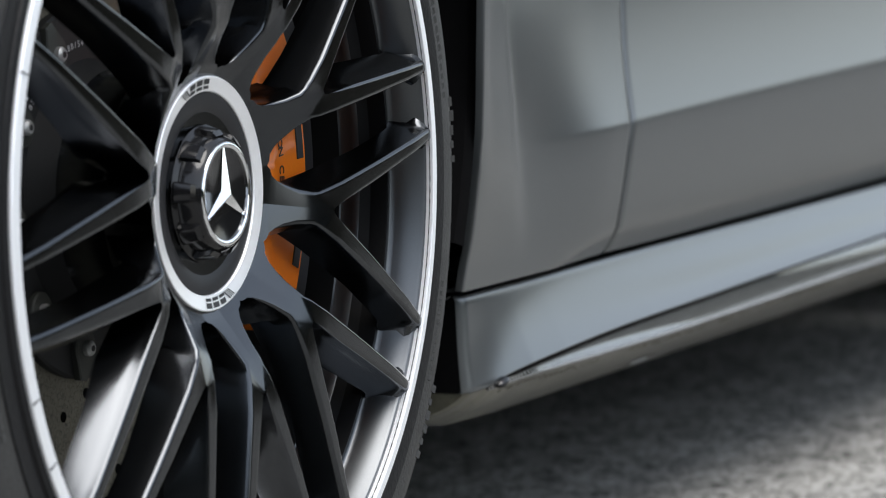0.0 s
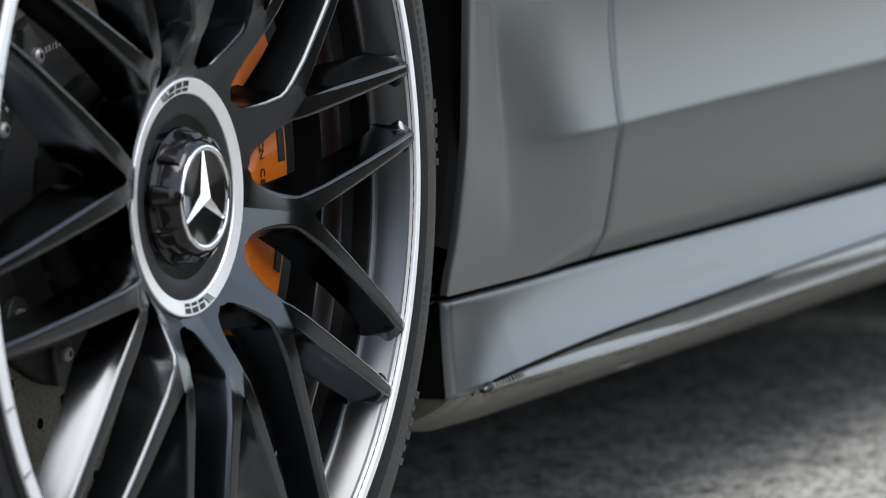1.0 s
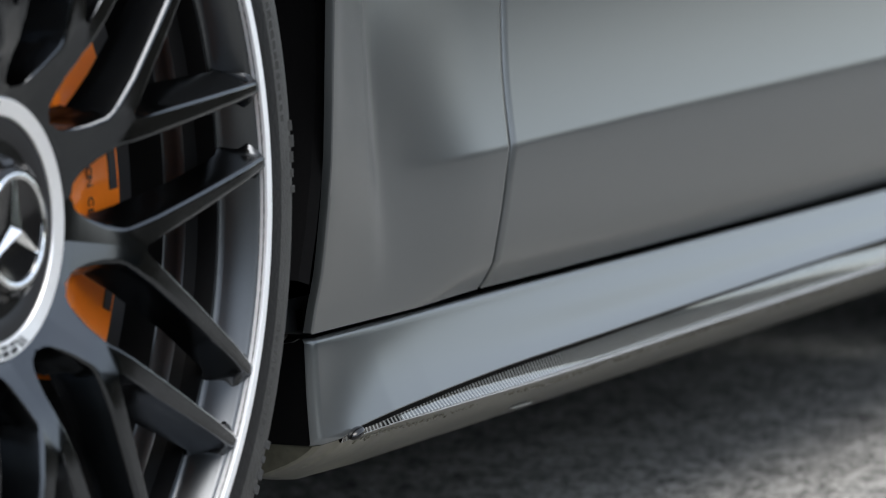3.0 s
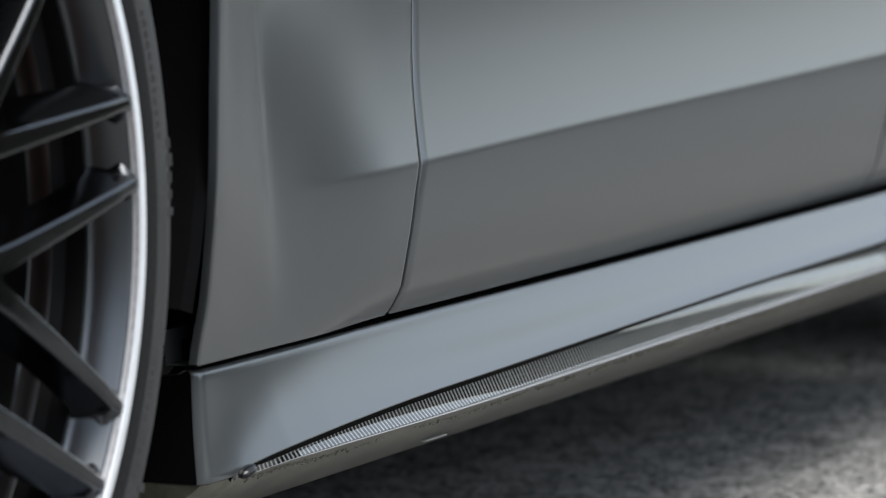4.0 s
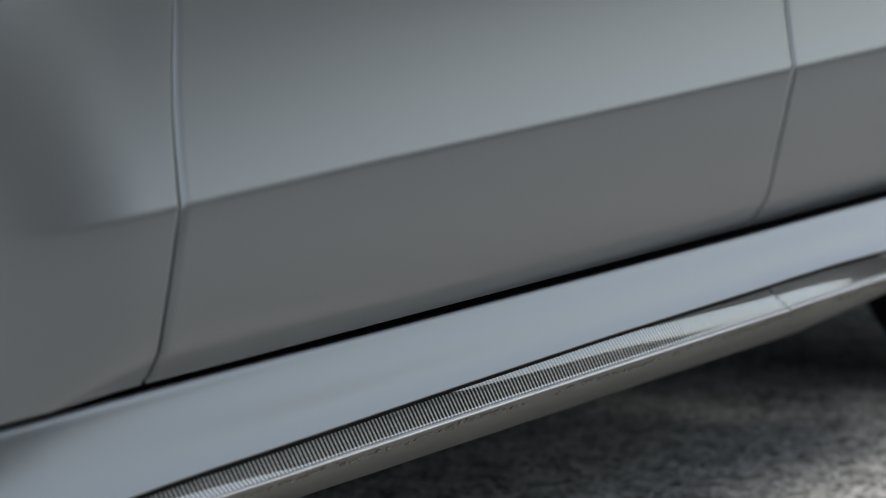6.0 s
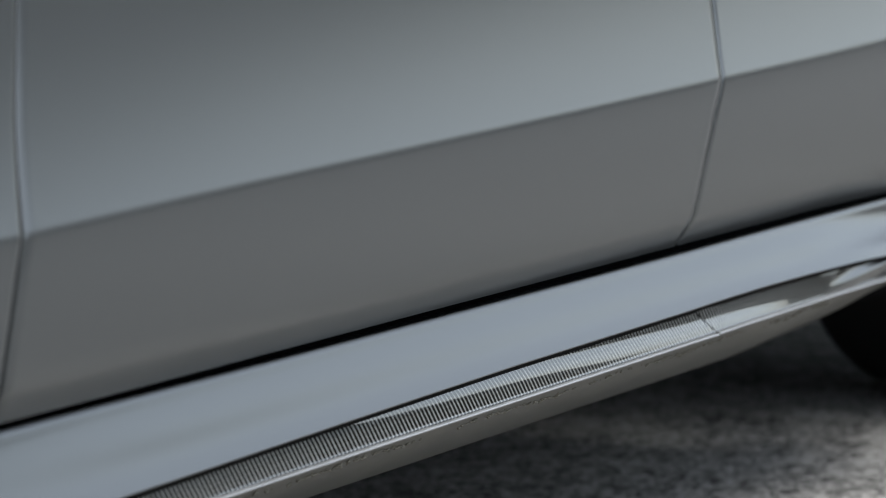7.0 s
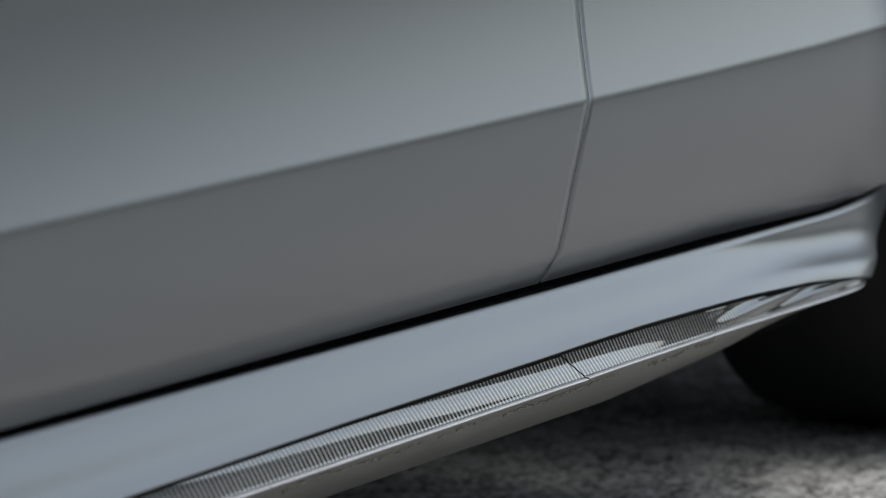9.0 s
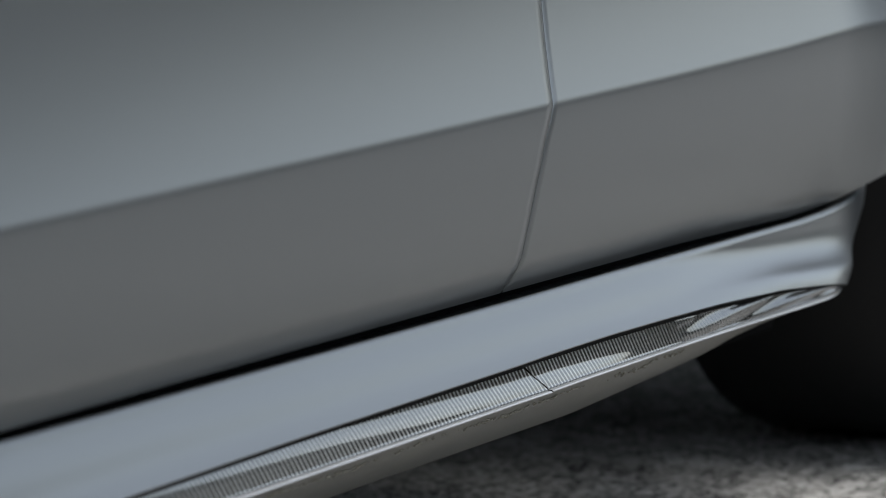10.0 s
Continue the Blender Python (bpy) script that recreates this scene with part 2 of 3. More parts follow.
tagged(car, "satin grey sports saloon parked on asphalt with carbon side skirt", "car")
HUB = 0.355
WHEELBASE = 2.83
REAR_HUB = 2.835


# wheel: local origin at the hub, y grows towards the car
def spoke_face(r):
    return table(r, [0.066, 0.074, 0.107, 0.1255, 0.128, 0.19, 0.25, 0.28], [-0.013, -0.0165, -0.0385, -0.0438, -0.0441, -0.0455, -0.0448, -0.0425])


def spoke_mesh():
    bm = bmesh.new()
    outer = [(0.067, 0.02177), (0.0750, 0.02437), (0.0772, 0.0220), (0.0790, 0.0183), (0.0830, 0.0152), (0.0890, 0.0126), (0.0975, 0.0100), (0.107, 0.0090), (0.1128, 0.0100)]
    inner = [(0.067, 0.0), (0.0750, 0.0), (0.0772, 0.0), (0.0790, 0.0), (0.0830, 0.0), (0.0890, 0.0), (0.0975, 0.0), (0.107, 0.0), (0.1262, 0.0)]
    ox, oy, ix, iy = 0.2693, 0.0659, 0.2711, 0.0608
    sx, sy = 0.1290, 0.0031
    k1 = (0.1268, 0.0016)
    outer += [(0.116, 0.0112), (0.119, 0.0124)]
    inner += [k1, (sx, sy)]
    for f in (0.12, 0.25, 0.37, 0.5, 0.62, 0.74, 0.82, 0.87, 0.905, 0.93, 0.95, 0.97, 0.985, 1.0, 1.02, 1.045):
        outer.append((0.119 + (ox - 0.119) * f, 0.0124 + (oy - 0.0124) * f))
        inner.append((sx + (ix - sx) * f, sy + (iy - sy) * f))

    def ear(x, z, h):
        """Fillet of a side wall where it runs into the barrel."""
        big = 0.0065
        d = min(max(0.2745 - math.hypot(x, z), 0.0), big)
        return (big - math.sqrt(big * big - (big - d) ** 2)) * smooth(0.001, 0.009, h)
    for side in (1, -1):
        rows = []
        for i, ((r0, l0), (r1, l1)) in enumerate(zip(outer, inner)):
            split = i >= 8
            y0, y1 = spoke_face(math.hypot(r0, l0)), spoke_face(math.hypot(r1, l1))
            depth = table(math.hypot(r0, l0), [0.067, 0.107, 0.2, 0.255, 0.270], [0.036, 0.030, 0.0225, 0.0225, 0.0285])
            d = Vector((r1 - r0, l1 - l0))
            d = d / max(d.length, 1e-6)
            wide = smooth(0.0775, 0.093, r0)
            draft = table(r0, [0.13, 0.20, 0.26], [0.50, 0.50, 0.34])
            edge = [(0.0030, 0.00175), (0.0017, 0.0014), (0.0009, 0.0009), (0.0003, 0.0002), (0.0, -0.0006), (0.0, -0.0018)]
            fillet = [(depth, 0.0012 + 0.26 * depth), (0.0185, 0.0058), (0.0145, 0.0047), (0.0105, 0.0037), (0.0065, 0.0027)] + edge
            ledge = edge[::-1] + [(h, 0.0008 + draft * h) for h in (0.0065, 0.0105, 0.0145, 0.0185, depth)]
            pts = [(r0 - d.x * (o * wide + ear(r0, l0, h)), y0 + h, l0 - d.y * (o * wide + ear(r0, l0, h))) for h, o in fillet]
            if split:
                near = smooth(0.0, 0.020, l1)
                pts += [(r1 + d.x * (o * near + ear(r1, l1, h)), y1 + h, max(0.0, l1 + d.y * (o * near + ear(r1, l1, h)))) for h, o in ledge]
            else:
                pts += [(r1, y1 + h * 0.001, l1) for h, _ in ledge[:-1]] + [(r1, y1 + depth, l1)]
            rows.append([(x, y, side * z) for x, y, z in pts])
        strip(bm, rows)
        # closed back
        strip(bm, [[r[0], r[-1]] for r in rows])
    return bm


def build_wheel():
    # barrel, with a stepped inner wall
    front = [(0.2800, -0.0405), (0.2780, -0.0432), (0.2779, -0.0412), (0.2788, -0.0398), (0.2780, -0.0384), (0.2768, -0.0383), (0.2761, -0.0377), (0.2754, -0.0362), (0.2742, -0.0340), (0.2728, -0.0310), (0.2714, -0.0275), (0.2702, -0.0235), (0.2694, -0.0200), (0.2688, -0.0178), (0.2678, -0.0166), (0.2664, -0.0162), (0.2640, -0.0166)]
    mid = [(0.2640, -0.0166), (0.2636, -0.0150), (0.2632, -0.0040), (0.2600, -0.0010), (0.2566, 0.0), (0.2556, 0.0006)]
    band = [(0.2556, 0.0006), (0.2550, 0.0018), (0.2544, 0.0060), (0.2538, 0.0110), (0.2530, 0.0130), (0.2516, 0.0136)]
    rear = [(0.2516, 0.0136), (0.2510, 0.0160), (0.2500, 0.044), (0.2490, 0.048), (0.2480, 0.068), (0.2460, 0.074),
            (0.2450, 0.105), (0.2400, 0.115), (0.2385, 0.17), (0.2470, 0.185), (0.2480, 0.2), (0.270, 0.2), (0.270, 0.0), (0.276, -0.02), (0.2800, -0.0405)]
    wheel = link("front_wheel", revolve(front, 200), BARREL, car, "anthracite forged wheel with ten forked spokes", sharp=40)
    wheel.location = (0, 0, HUB)
    # shade of the recesses is in the colour; the step keeps the barrel paint
    part("inner_barrel", revolve(mid, 160), BARREL_SHADE, wheel, "inner barrel with its shade put into a near-black colour", sharp=30)
    part("barrel_step", revolve(band, 160), BARREL, wheel, "anthracite step inside the barrel", sharp=40)
    part("inner_barrel", revolve(rear, 160), BARREL_SHADE, wheel, "inner barrel with its shade put into a near-black colour", sharp=30)
    lip = [(0.2778, -0.0430), (0.2780, -0.0438), (0.2788, -0.0441), (0.2854, -0.0432), (0.2862, -0.0425), (0.2864, -0.0395), (0.2790, -0.030), (0.2778, -0.0430)]
    part("rim_lip", revolve(lip, 240), LIP, wheel, "bright machined aluminium rim lip", sharp=25)
    bm = bmesh.new()
    box(bm, (0.2822, -0.0437, 0), (0.0085, 0.0010, 0.0007), Matrix())
    repeat(part("lip_notch", bm, INK, wheel, "fine dark notch across the rim lip"), [Matrix.Rotation(-radians(a), 4, "Y") for a in (161.0, 199.5, 208.2)])
    tyre = [(0.2800, -0.028), (0.2862, -0.0400), (0.2872, -0.0414), (0.2915, -0.0404), (0.2925, -0.0388), (0.2975, -0.0392), (0.3060, -0.0392), (0.3065, -0.0380),
            (0.3200, -0.0370), (0.3350, -0.0318), (0.3450, -0.0225), (0.3500, -0.0120), (0.3555, 0.0050), (0.3640, 0.03), (0.3690, 0.07), (0.3690, 0.14), (0.3620, 0.19), (0.350, 0.215), (0.31, 0.225), (0.28, 0.205), (0.27, 0.2), (0.27, -0.02), (0.2800, -0.028)]
    cut = 7
    part("tyre", revolve(tyre[:cut + 1], 240), RUBBER, wheel, "black low-profile tyre bead and sidewall", sharp=22)
    part("tyre_shoulder", revolve(tyre[cut:], 240), DUSTY_RUBBER, wheel, "dusty grey worn tyre shoulder and tread", sharp=22)
    # shoulder blocks and sidewall marks
    bm = bmesh.new()
    box(bm, (0, 0, 0), (0.0105, 0.0022, 0.0206))
    bmesh.ops.bevel(bm, geom=bm.edges[:], offset=0.0006, segments=1, affect="EDGES")
    repeat(part("tread_block", bm, DUSTY_RUBBER, wheel), [Matrix.Rotation(-2 * math.pi * i / 96, 4, "Y") @ Matrix.Translation((0.3443, -0.0180, 0)) @ Matrix.Rotation(radians(-50), 4, "Z") @ Matrix.Rotation(radians(9), 4, "X") for i in range(96)])
    bm = bmesh.new()
    rng = random.Random(4)
    for band, rr, yy, tilt, hgt in ((0, 0.3135, -0.0374, -6, 0.006), (1, 0.328, -0.0340, -20, 0.009)):
        a = rng.random()
        while a < 2 * math.pi + 0.3:
            run = rng.randint(5, 14)
            for _ in range(run):
                w = rng.uniform(0.003, 0.005) * (1 + 0.5 * band)
                m = Matrix.Rotation(-a, 4, "Y") @ Matrix.Translation((rr, yy, 0)) @ Matrix.Rotation(radians(tilt), 4, "Z")
                box(bm, (0, 0, 0), (hgt * rng.uniform(0.6, 1), 0.0006, w), m)
                a += 0.021 + 0.009 * band
            a += rng.uniform(0.12, 0.5)
    tagged(part("sidewall_mark", bm, DUSTY_RUBBER, wheel, "raised unreadable marks on the sidewall"), kind="stuff")

    # hub: body behind the spokes, dark dish, printed ring
    hubp = [(0.0, 0.06), (0.055, 0.06), (0.078, 0.050), (0.079, -0.004), (0.0750, -0.0135), (0.0735, -0.0158), (0.0, -0.012)]
    part("hub", revolve(hubp, 96), SPOKE, wheel, sharp=30)
    ringp = [(0.0735, -0.0145), (0.0733, -0.0186), (0.0726, -0.0190), (0.0640, -0.0173), (0.0634, -0.0166), (0.0630, -0.0120), (0.0735, -0.0145)]
    part("hub_ring", revolve(ringp, 160), BRUSHED, wheel, "brushed aluminium ring with dark print", sharp=30)
    dish = [(0.0632, -0.0150), (0.0628, -0.0162), (0.056, -0.0165), (0.049, -0.0140), (0.0465, -0.0125), (0.0430, -0.0120), (0.0, -0.012)]
    part("dish", revolve(dish, 128), MATT, wheel, "black plastic dish", sharp=30)
    bm = bmesh.new()
    glyph = [(0.012, 0, 1, 0), (0.010, 0.016, 1, 0), (0.010, 0.016, 1, 0), (0.020, 0.016, 1, 0.06)]
    for centre, s in ((radians(98), -1), (radians(-86), -1)):
        a = -0.31

        def piece(a0, a1, p0, p1, lean=0.0):
            n = 4
            strip(bm, [[((p * math.cos(q + (p - 0.068) * lean)), -0.0173 - 0.00035 - (p - 0.064) * 0.198, p * math.sin(q + (p - 0.068) * lean)) for p in (p0, p1)] for q in [centre + s * (a0 + (a1 - a0) * k / n) for k in range(n + 1)]])
        for w, gap, _, _ in glyph:
            a += gap
            piece(a, a + w, 0.0652, 0.0715, 12)
            a += w
        for w in (0.10, 0.11, 0.10):
            a += 0.03
            piece(a, a + w, 0.0652, 0.0672)
            piece(a, a + w, 0.0682, 0.0715)
            a += w
    tagged(part("ring_print", bm, INK, wheel, "dark printed bars on the ring"), kind="stuff")
    # centre cap with lobes
    cap = [(0.0430, -0.0110), (0.0432, -0.0136), (0.0420, -0.0150), (0.0405, -0.0156), (0.0392, -0.0165), (0.0372, -0.0250), (0.0352, -0.0285), (0.0335, -0.0300), (0.0322, -0.0300), (0.0300, -0.0290), (0.0, -0.0290)]
    part("centre_cap", revolve(cap, 120), GLOSS, wheel, "gloss black centre cap", sharp=30)
    bm = bmesh.new()
    ring = []
    for hx in (0.0, 0.12, 0.5, 0.85, 1.0):
        y = -0.0145 - 0.0135 * hx
        rr = 0.0418 - 0.0042 * hx
        w = 0.0150 * (1 - 0.25 * hx)
        e = 0.0016 if 0 < hx < 1 else -0.001
        ring.append([(rr - 0.006, y, -w / 2), (rr + e * 0.6, y, -w / 2 + 0.0006), (rr + e, y, -w / 2 + 0.002), (rr + e, y, w / 2 - 0.002), (rr + e * 0.6, y, w / 2 - 0.0006), (rr - 0.006, y, w / 2)])
    strip(bm, ring)
    repeat(part("cap_lobe", bm, GLOSS, wheel), [Matrix.Rotation(-2 * math.pi * (i + 0.35) / 9, 4, "Y") for i in range(9)])
    band = [(0.0326, -0.0292), (0.0326, -0.0306), (0.0318, -0.0314), (0.0300, -0.0314), (0.0290, -0.0306), (0.0290, -0.0285)]
    part("cap_band", revolve(band, 120), CHROME, wheel, "polished chrome band", sharp=50)
    bm = bmesh.new()
    for i in range(3):
        m = Matrix.Rotation(-(math.pi / 2 + 2 * math.pi * i / 3), 4, "Y")
        tip, c = (0.0295, -0.0296, 0), (0, -0.0335, 0)
        pl, pr = (0.0026, -0.0293, -0.0045), (0.0026, -0.0293, 0.0045)
        tl, tr2 = (0.0295, -0.0293, -0.0009), (0.0295, -0.0293, 0.0009)
        p = [bm.verts.new(m @ Vector(q)) for q in (tip, tl, pl, c, pr, tr2)]
        bm.faces.new((p[0], p[1], p[2], p[3]))
        bm.faces.new((p[0], p[3], p[4], p[5]))
    part("cap_motif", bm, CHROME, wheel, "plain chrome three-armed shape", sharp=10)
    # ten spokes
    first = part("spoke", spoke_mesh(), SPOKE, wheel, sharp=48)
    for i in range(10):
        s = first if i == 0 else new("spoke", first.data)
        s.parent = wheel
        s.rotation_euler = (0, radians(9.85 + 36 * i), 0)


build_wheel()


def letters(text, parent, mat, size, r, y, deg, step, upright):
    """Single letters set along an arc on the wheel side."""
    for i, ch in enumerate(text):
        if ch == " ":
            continue
        cu = bpy.data.curves.new("letter", "FONT")
        cu.body, cu.size, cu.align_x, cu.align_y = ch, size, "CENTER", "CENTER"
        cu.extrude = 0.0002
        cu.materials.append(mat)
        t = new("letter", cu)
        t.parent = parent
        a = deg + step * i
        t.matrix_local = Matrix.Rotation(-radians(a), 4, "Y") @ Matrix.Translation((r, y, 0)) @ Matrix.Rotation(math.pi / 2, 4, "X") @ Matrix.Rotation(math.pi / 2 if upright else -math.pi / 2, 4, "Z")


def build_brake():
    y = 0.074
    disc = [(0.112, y), (0.198, y), (0.200, y + 0.002), (0.200, y + 0.034), (0.198, y + 0.036), (0.112, y + 0.036), (0.112, y)]
    d = link("brake_disc", revolve(disc, 128), CERAMIC, car, "drilled grey-tan carbon ceramic brake disc", sharp=40)
    d.location = (0, 0, HUB)
    bm = bmesh.new()
    bmesh.ops.create_cone(bm, cap_ends=True, segments=14, radius1=0.0034, radius2=0.0034, depth=0.001, matrix=Matrix.Rotation(math.pi / 2, 4, "X"))
    repeat(part("drill_hole", bm, LINER, d), [Matrix.Rotation(-radians(6.0 * i), 4, "Y") @ Matrix.Translation((0.128 + 0.0145 * ((i * 2) % 5), y, 0)) for i in range(60)])
    bell = [(0.060, 0.03), (0.075, 0.034), (0.080, 0.055), (0.084, 0.0655), (0.1165, 0.067), (0.118, 0.0685), (0.118, 0.078), (0.06, 0.08)]
    part("disc_bell", revolve(bell, 120), BELL, d, "black disc bell", sharp=30)
    bm = bmesh.new()
    up = Matrix.Rotation(math.pi / 2, 4, "X")
    bmesh.ops.create_cone(bm, cap_ends=True, segments=24, radius1=0.0078, radius2=0.0070, depth=0.003, matrix=up)
    bmesh.ops.create_cone(bm, cap_ends=True, segments=20, radius1=0.0050, radius2=0.0050, depth=0.004, matrix=up @ Matrix.Translation((0, 0, 0.003)))
    bmesh.ops.create_cone(bm, cap_ends=True, segments=20, radius1=0.0050, radius2=0.0036, depth=0.0016, matrix=up @ Matrix.Translation((0, 0, 0.0058)))
    repeat(part("bolt", bm, STEEL, d, "zinc-coated flange bolt"), [Matrix.Rotation(-radians(115.5 + 36 * i), 4, "Y") @ Matrix.Translation((0.0985, 0.0640, 0)) for i in range(10)])
    bm = bmesh.new()
    bmesh.ops.create_cone(bm, cap_ends=True, segments=6, radius1=0.0022, radius2=0.0022, depth=0.0006, matrix=up)
    repeat(part("bolt_socket", bm, INK, d), [Matrix.Rotation(-radians(115.5 + 36 * i), 4, "Y") @ Matrix.Translation((0.0985, 0.0573, 0)) for i in range(10)])
    bm = bmesh.new()
    pts = [(0.0125 * math.cos(a), 0.0125 * math.sin(a)) for a in [radians(50 + 260 * k / 20) for k in range(21)]] + [(0.0205, -0.004), (0.0205, 0.004)]
    strip(bm, [[(px * s, yy, pz * s) for px, pz in pts] for s, yy in ((0.02, -0.003), (0.93, -0.003), (1.0, -0.002), (1.0, 0.002))], closed_v=True)
    repeat(part("bolt_lug", bm, LUG, d, "dull grey lug under the bolt"), [Matrix.Rotation(-radians(115.5 + 36 * i), 4, "Y") @ Matrix.Translation((0.0985, 0.0650, 0)) for i in range(10)])
    for word, deg, r in (("A 223", 145, 0.1000), ("BS", 141, 0.0925), ("BB/54", 103.5, 0.0940)):
        letters(word, d, WHITE, 0.0056, r, 0.0658, deg, -2.6, False)
    bm = bmesh.new()
    rng = random.Random(2)
    for deg, rows in ((209, 1), (232, 2)):
        for k in range(rows):
            for i in range(6):
                m = Matrix.Rotation(-radians(deg - 2.1 * i), 4, "Y") @ Matrix.Translation((0.105 - 0.006 * k, 0.0662, 0))
                box(bm, (0, 0, 0), (0.0035, 0.0006, 0.0022 * rng.uniform(0.5, 1)), m)
    tagged(part("bell_print", bm, WHITE, d, "small white unreadable marks"), kind="stuff")

    # caliper: a curved block over the rear side of the disc
    def arc(r0, r1, ya, yb, a0, a1, n=40, ch=0.004):
        prof = [(r0, yb), (r0, ya + ch), (r0 + ch, ya), (r1 - ch, ya), (r1, ya + ch), (r1, yb), (r0, yb)]
        bm = bmesh.new()
        rows = []
        for i in range(n + 1):
            a = radians(a0 + (a1 - a0) * i / n)
            rows.append([(r * math.cos(a), yy, r * math.sin(a)) for r, yy in prof])
        vs = strip(bm, rows)
        for e in (vs[0], vs[-1]):
            bm.faces.new(e[:-1])
        return bm
    c = link("brake_caliper", arc(0.100, 0.176, 0.0, 0.05, -36, 48), ORANGE, car, "orange lacquered brake caliper with dark lettering", sharp=30)
    c.location = (0, 0, HUB)
    part("caliper_bridge", arc(0.174, 0.212, 0.012, 0.16, -34, 44), MATT, c, sharp=30)
    letters("CARBON CERAMIC", c, INK, 0.0088, 0.136, -0.0007, 18.6, -2.45, False)
    part("caliper_step", arc(0.1065, 0.1225, -0.004, 0.004, -34, 44, ch=0.003), ORANGE, c, sharp=30)
    part("caliper_slot", arc(0.160, 0.169, -0.0008, 0.001, 3, 19, ch=0.0004), INK, c)
    part("caliper_slot", arc(0.160, 0.169, -0.0008, 0.001, -22, -9, ch=0.0004), INK, c)
    # upright and hub carrier, in the dark behind
    k = link("hub_carrier", revolve([(0.0, 0.03), (0.06, 0.03), (0.07, 0.10), (0.12, 0.11), (0.12, 0.2), (0.0, 0.2)], 48), MATT, car)
    k.location = (0, 0, HUB)


build_brake()

# ---- body side ----
ARCH_Z, ARCH_R, ARCH_H = 0.46, 0.4145, 0.31
GAP = 0.0043


def crease(x):
    return table(x, [0.4, 0.63, 0.744, 0.987, 1.204, 1.45, 1.673, 1.93, 2.148, 2.302, 3.0], [0.340, 0.3415, 0.3438, 0.3493, 0.3531, 0.3575, 0.3620, 0.3673, 0.3733, 0.3798, 0.400])


def side(x, z):
    """Depth of the body side at x, z."""
    zk = crease(x)
    if z <= zk:
        s = zk - z
        ya = 0.02 * s + 1.55 * s * s
    else:
        s = z - zk
        ya = 0.235 * min(s, 0.163) - 0.72 * min(s, 0.163) ** 2
    yb = 0.008 + 0.55 * (z - 0.38) ** 2
    k = smooth(0.55, 0.71, x)
    y = ya * k + yb * (1 - k)
    turn = 0.2395 + 0.0235 * smooth(0.565, 0.76, x) * (1 - 0.55 * smooth(2.0, 2.3, x)) - z   # the lower edge turns under
    if turn > 0:
        y += 0.52 * (turn - 0.0020) if turn > 0.004 else 0.065 * 1000 * turn * turn
    d = x - arch_x(z) if z < 0.5 else (math.hypot(x / ARCH_R, (z - ARCH_Z) / ARCH_H) - 1) * ARCH_H
    if d < 0.125:   # the wing flares out towards the arch lip
        c = 1 - max(d, 0) / 0.125
        out = yb - table(z, [0.24, 0.26, 0.30, 0.33, 0.36, 0.39, 0.42, 0.5, 0.6], [0.020, 0.015, 0.0, -0.010, -0.018, -0.022, -0.025, -0.029, -0.031])
        y -= out * c * smooth(0.0, 0.30, c) * (1 - 0.06 * c ** 12)
    d = math.hypot(x - WHEELBASE, z - 0.44) - 0.47
    if d < 0.10:
        y -= 0.012 * (1 - max(d, 0) / 0.10) ** 2
    if z > 0.75:
        y += 0.5 * (z - 0.75) ** 2
    return y


def actual(z0, x):
    """Height of a panel's nominal level at x, where the crease rises to the rear."""
    zk, zb = crease(x), bottom(x)
    return zb + (zk - zb) * (z0 - 0.2415) / 0.1105 if z0 < 0.352 else zk + z0 - 0.352


def front_seam(z0):
    return table(actual(z0, 0.744), [0.2439, 0.2465, 0.2523, 0.2588, 0.2647, 0.2838, 0.3027, 0.3215, 0.3325, 0.3447, 0.3583, 0.3767, 0.3952, 0.4137, 0.4322, 0.4508, 0.6, 0.95],
                 [0.7480, 0.7475, 0.7435, 0.7397, 0.7385, 0.7373, 0.7378, 0.7390, 0.7418, 0.7446, 0.7477, 0.7516, 0.7554, 0.7599, 0.7651, 0.7693, 0.790, 0.825])


def gap(z0):
    """Width of the front door's seam, wider below the crease."""
    return GAP + 0.0024 * (1 - smooth(0.33, 0.40, z0))


def rear_seam(z0):
    return table(actual(z0, 1.718), [0.2416, 0.2478, 0.2536, 0.2585, 0.2679, 0.2866, 0.3122, 0.3407, 0.3530, 0.3632, 0.3760, 0.3938, 0.4297, 0.6, 0.95],
                 [1.7165, 1.7155, 1.7100, 1.7073, 1.7058, 1.7035, 1.7040, 1.7105, 1.7160, 1.7199, 1.7220, 1.7249, 1.7296, 1.742, 1.75])


def arch_edge(z0):
    return arch_x(actual(z0, 0.5))


def arch_x(z):
    if z < 0.46:
        return table(z, [0.23, 0.243, 0.26, 0.28, 0.30, 0.33, 0.36, 0.39, 0.42, 0.46], [0.464, 0.462, 0.460, 0.4550, 0.4460, 0.4340, 0.4240, 0.4190, 0.4150, 0.4145])
    return ARCH_R * math.sqrt(max(0.0, 1 - ((z - ARCH_Z) / ARCH_H) ** 2))


def kick(x):
    return table(x, [2.0, 2.1, 2.24, 2.262, 2.2975, 2.3363, 2.3668, 2.3926, 2.44], [0, -0.0006, -0.0018, -0.0016, -0.0003, 0.0040, 0.0101, 0.0168, 0.0262])


def bottom(x):
    return 0.2415 + 0.0012 * (1 - smooth(0.6, 0.9, x)) + kick(x)


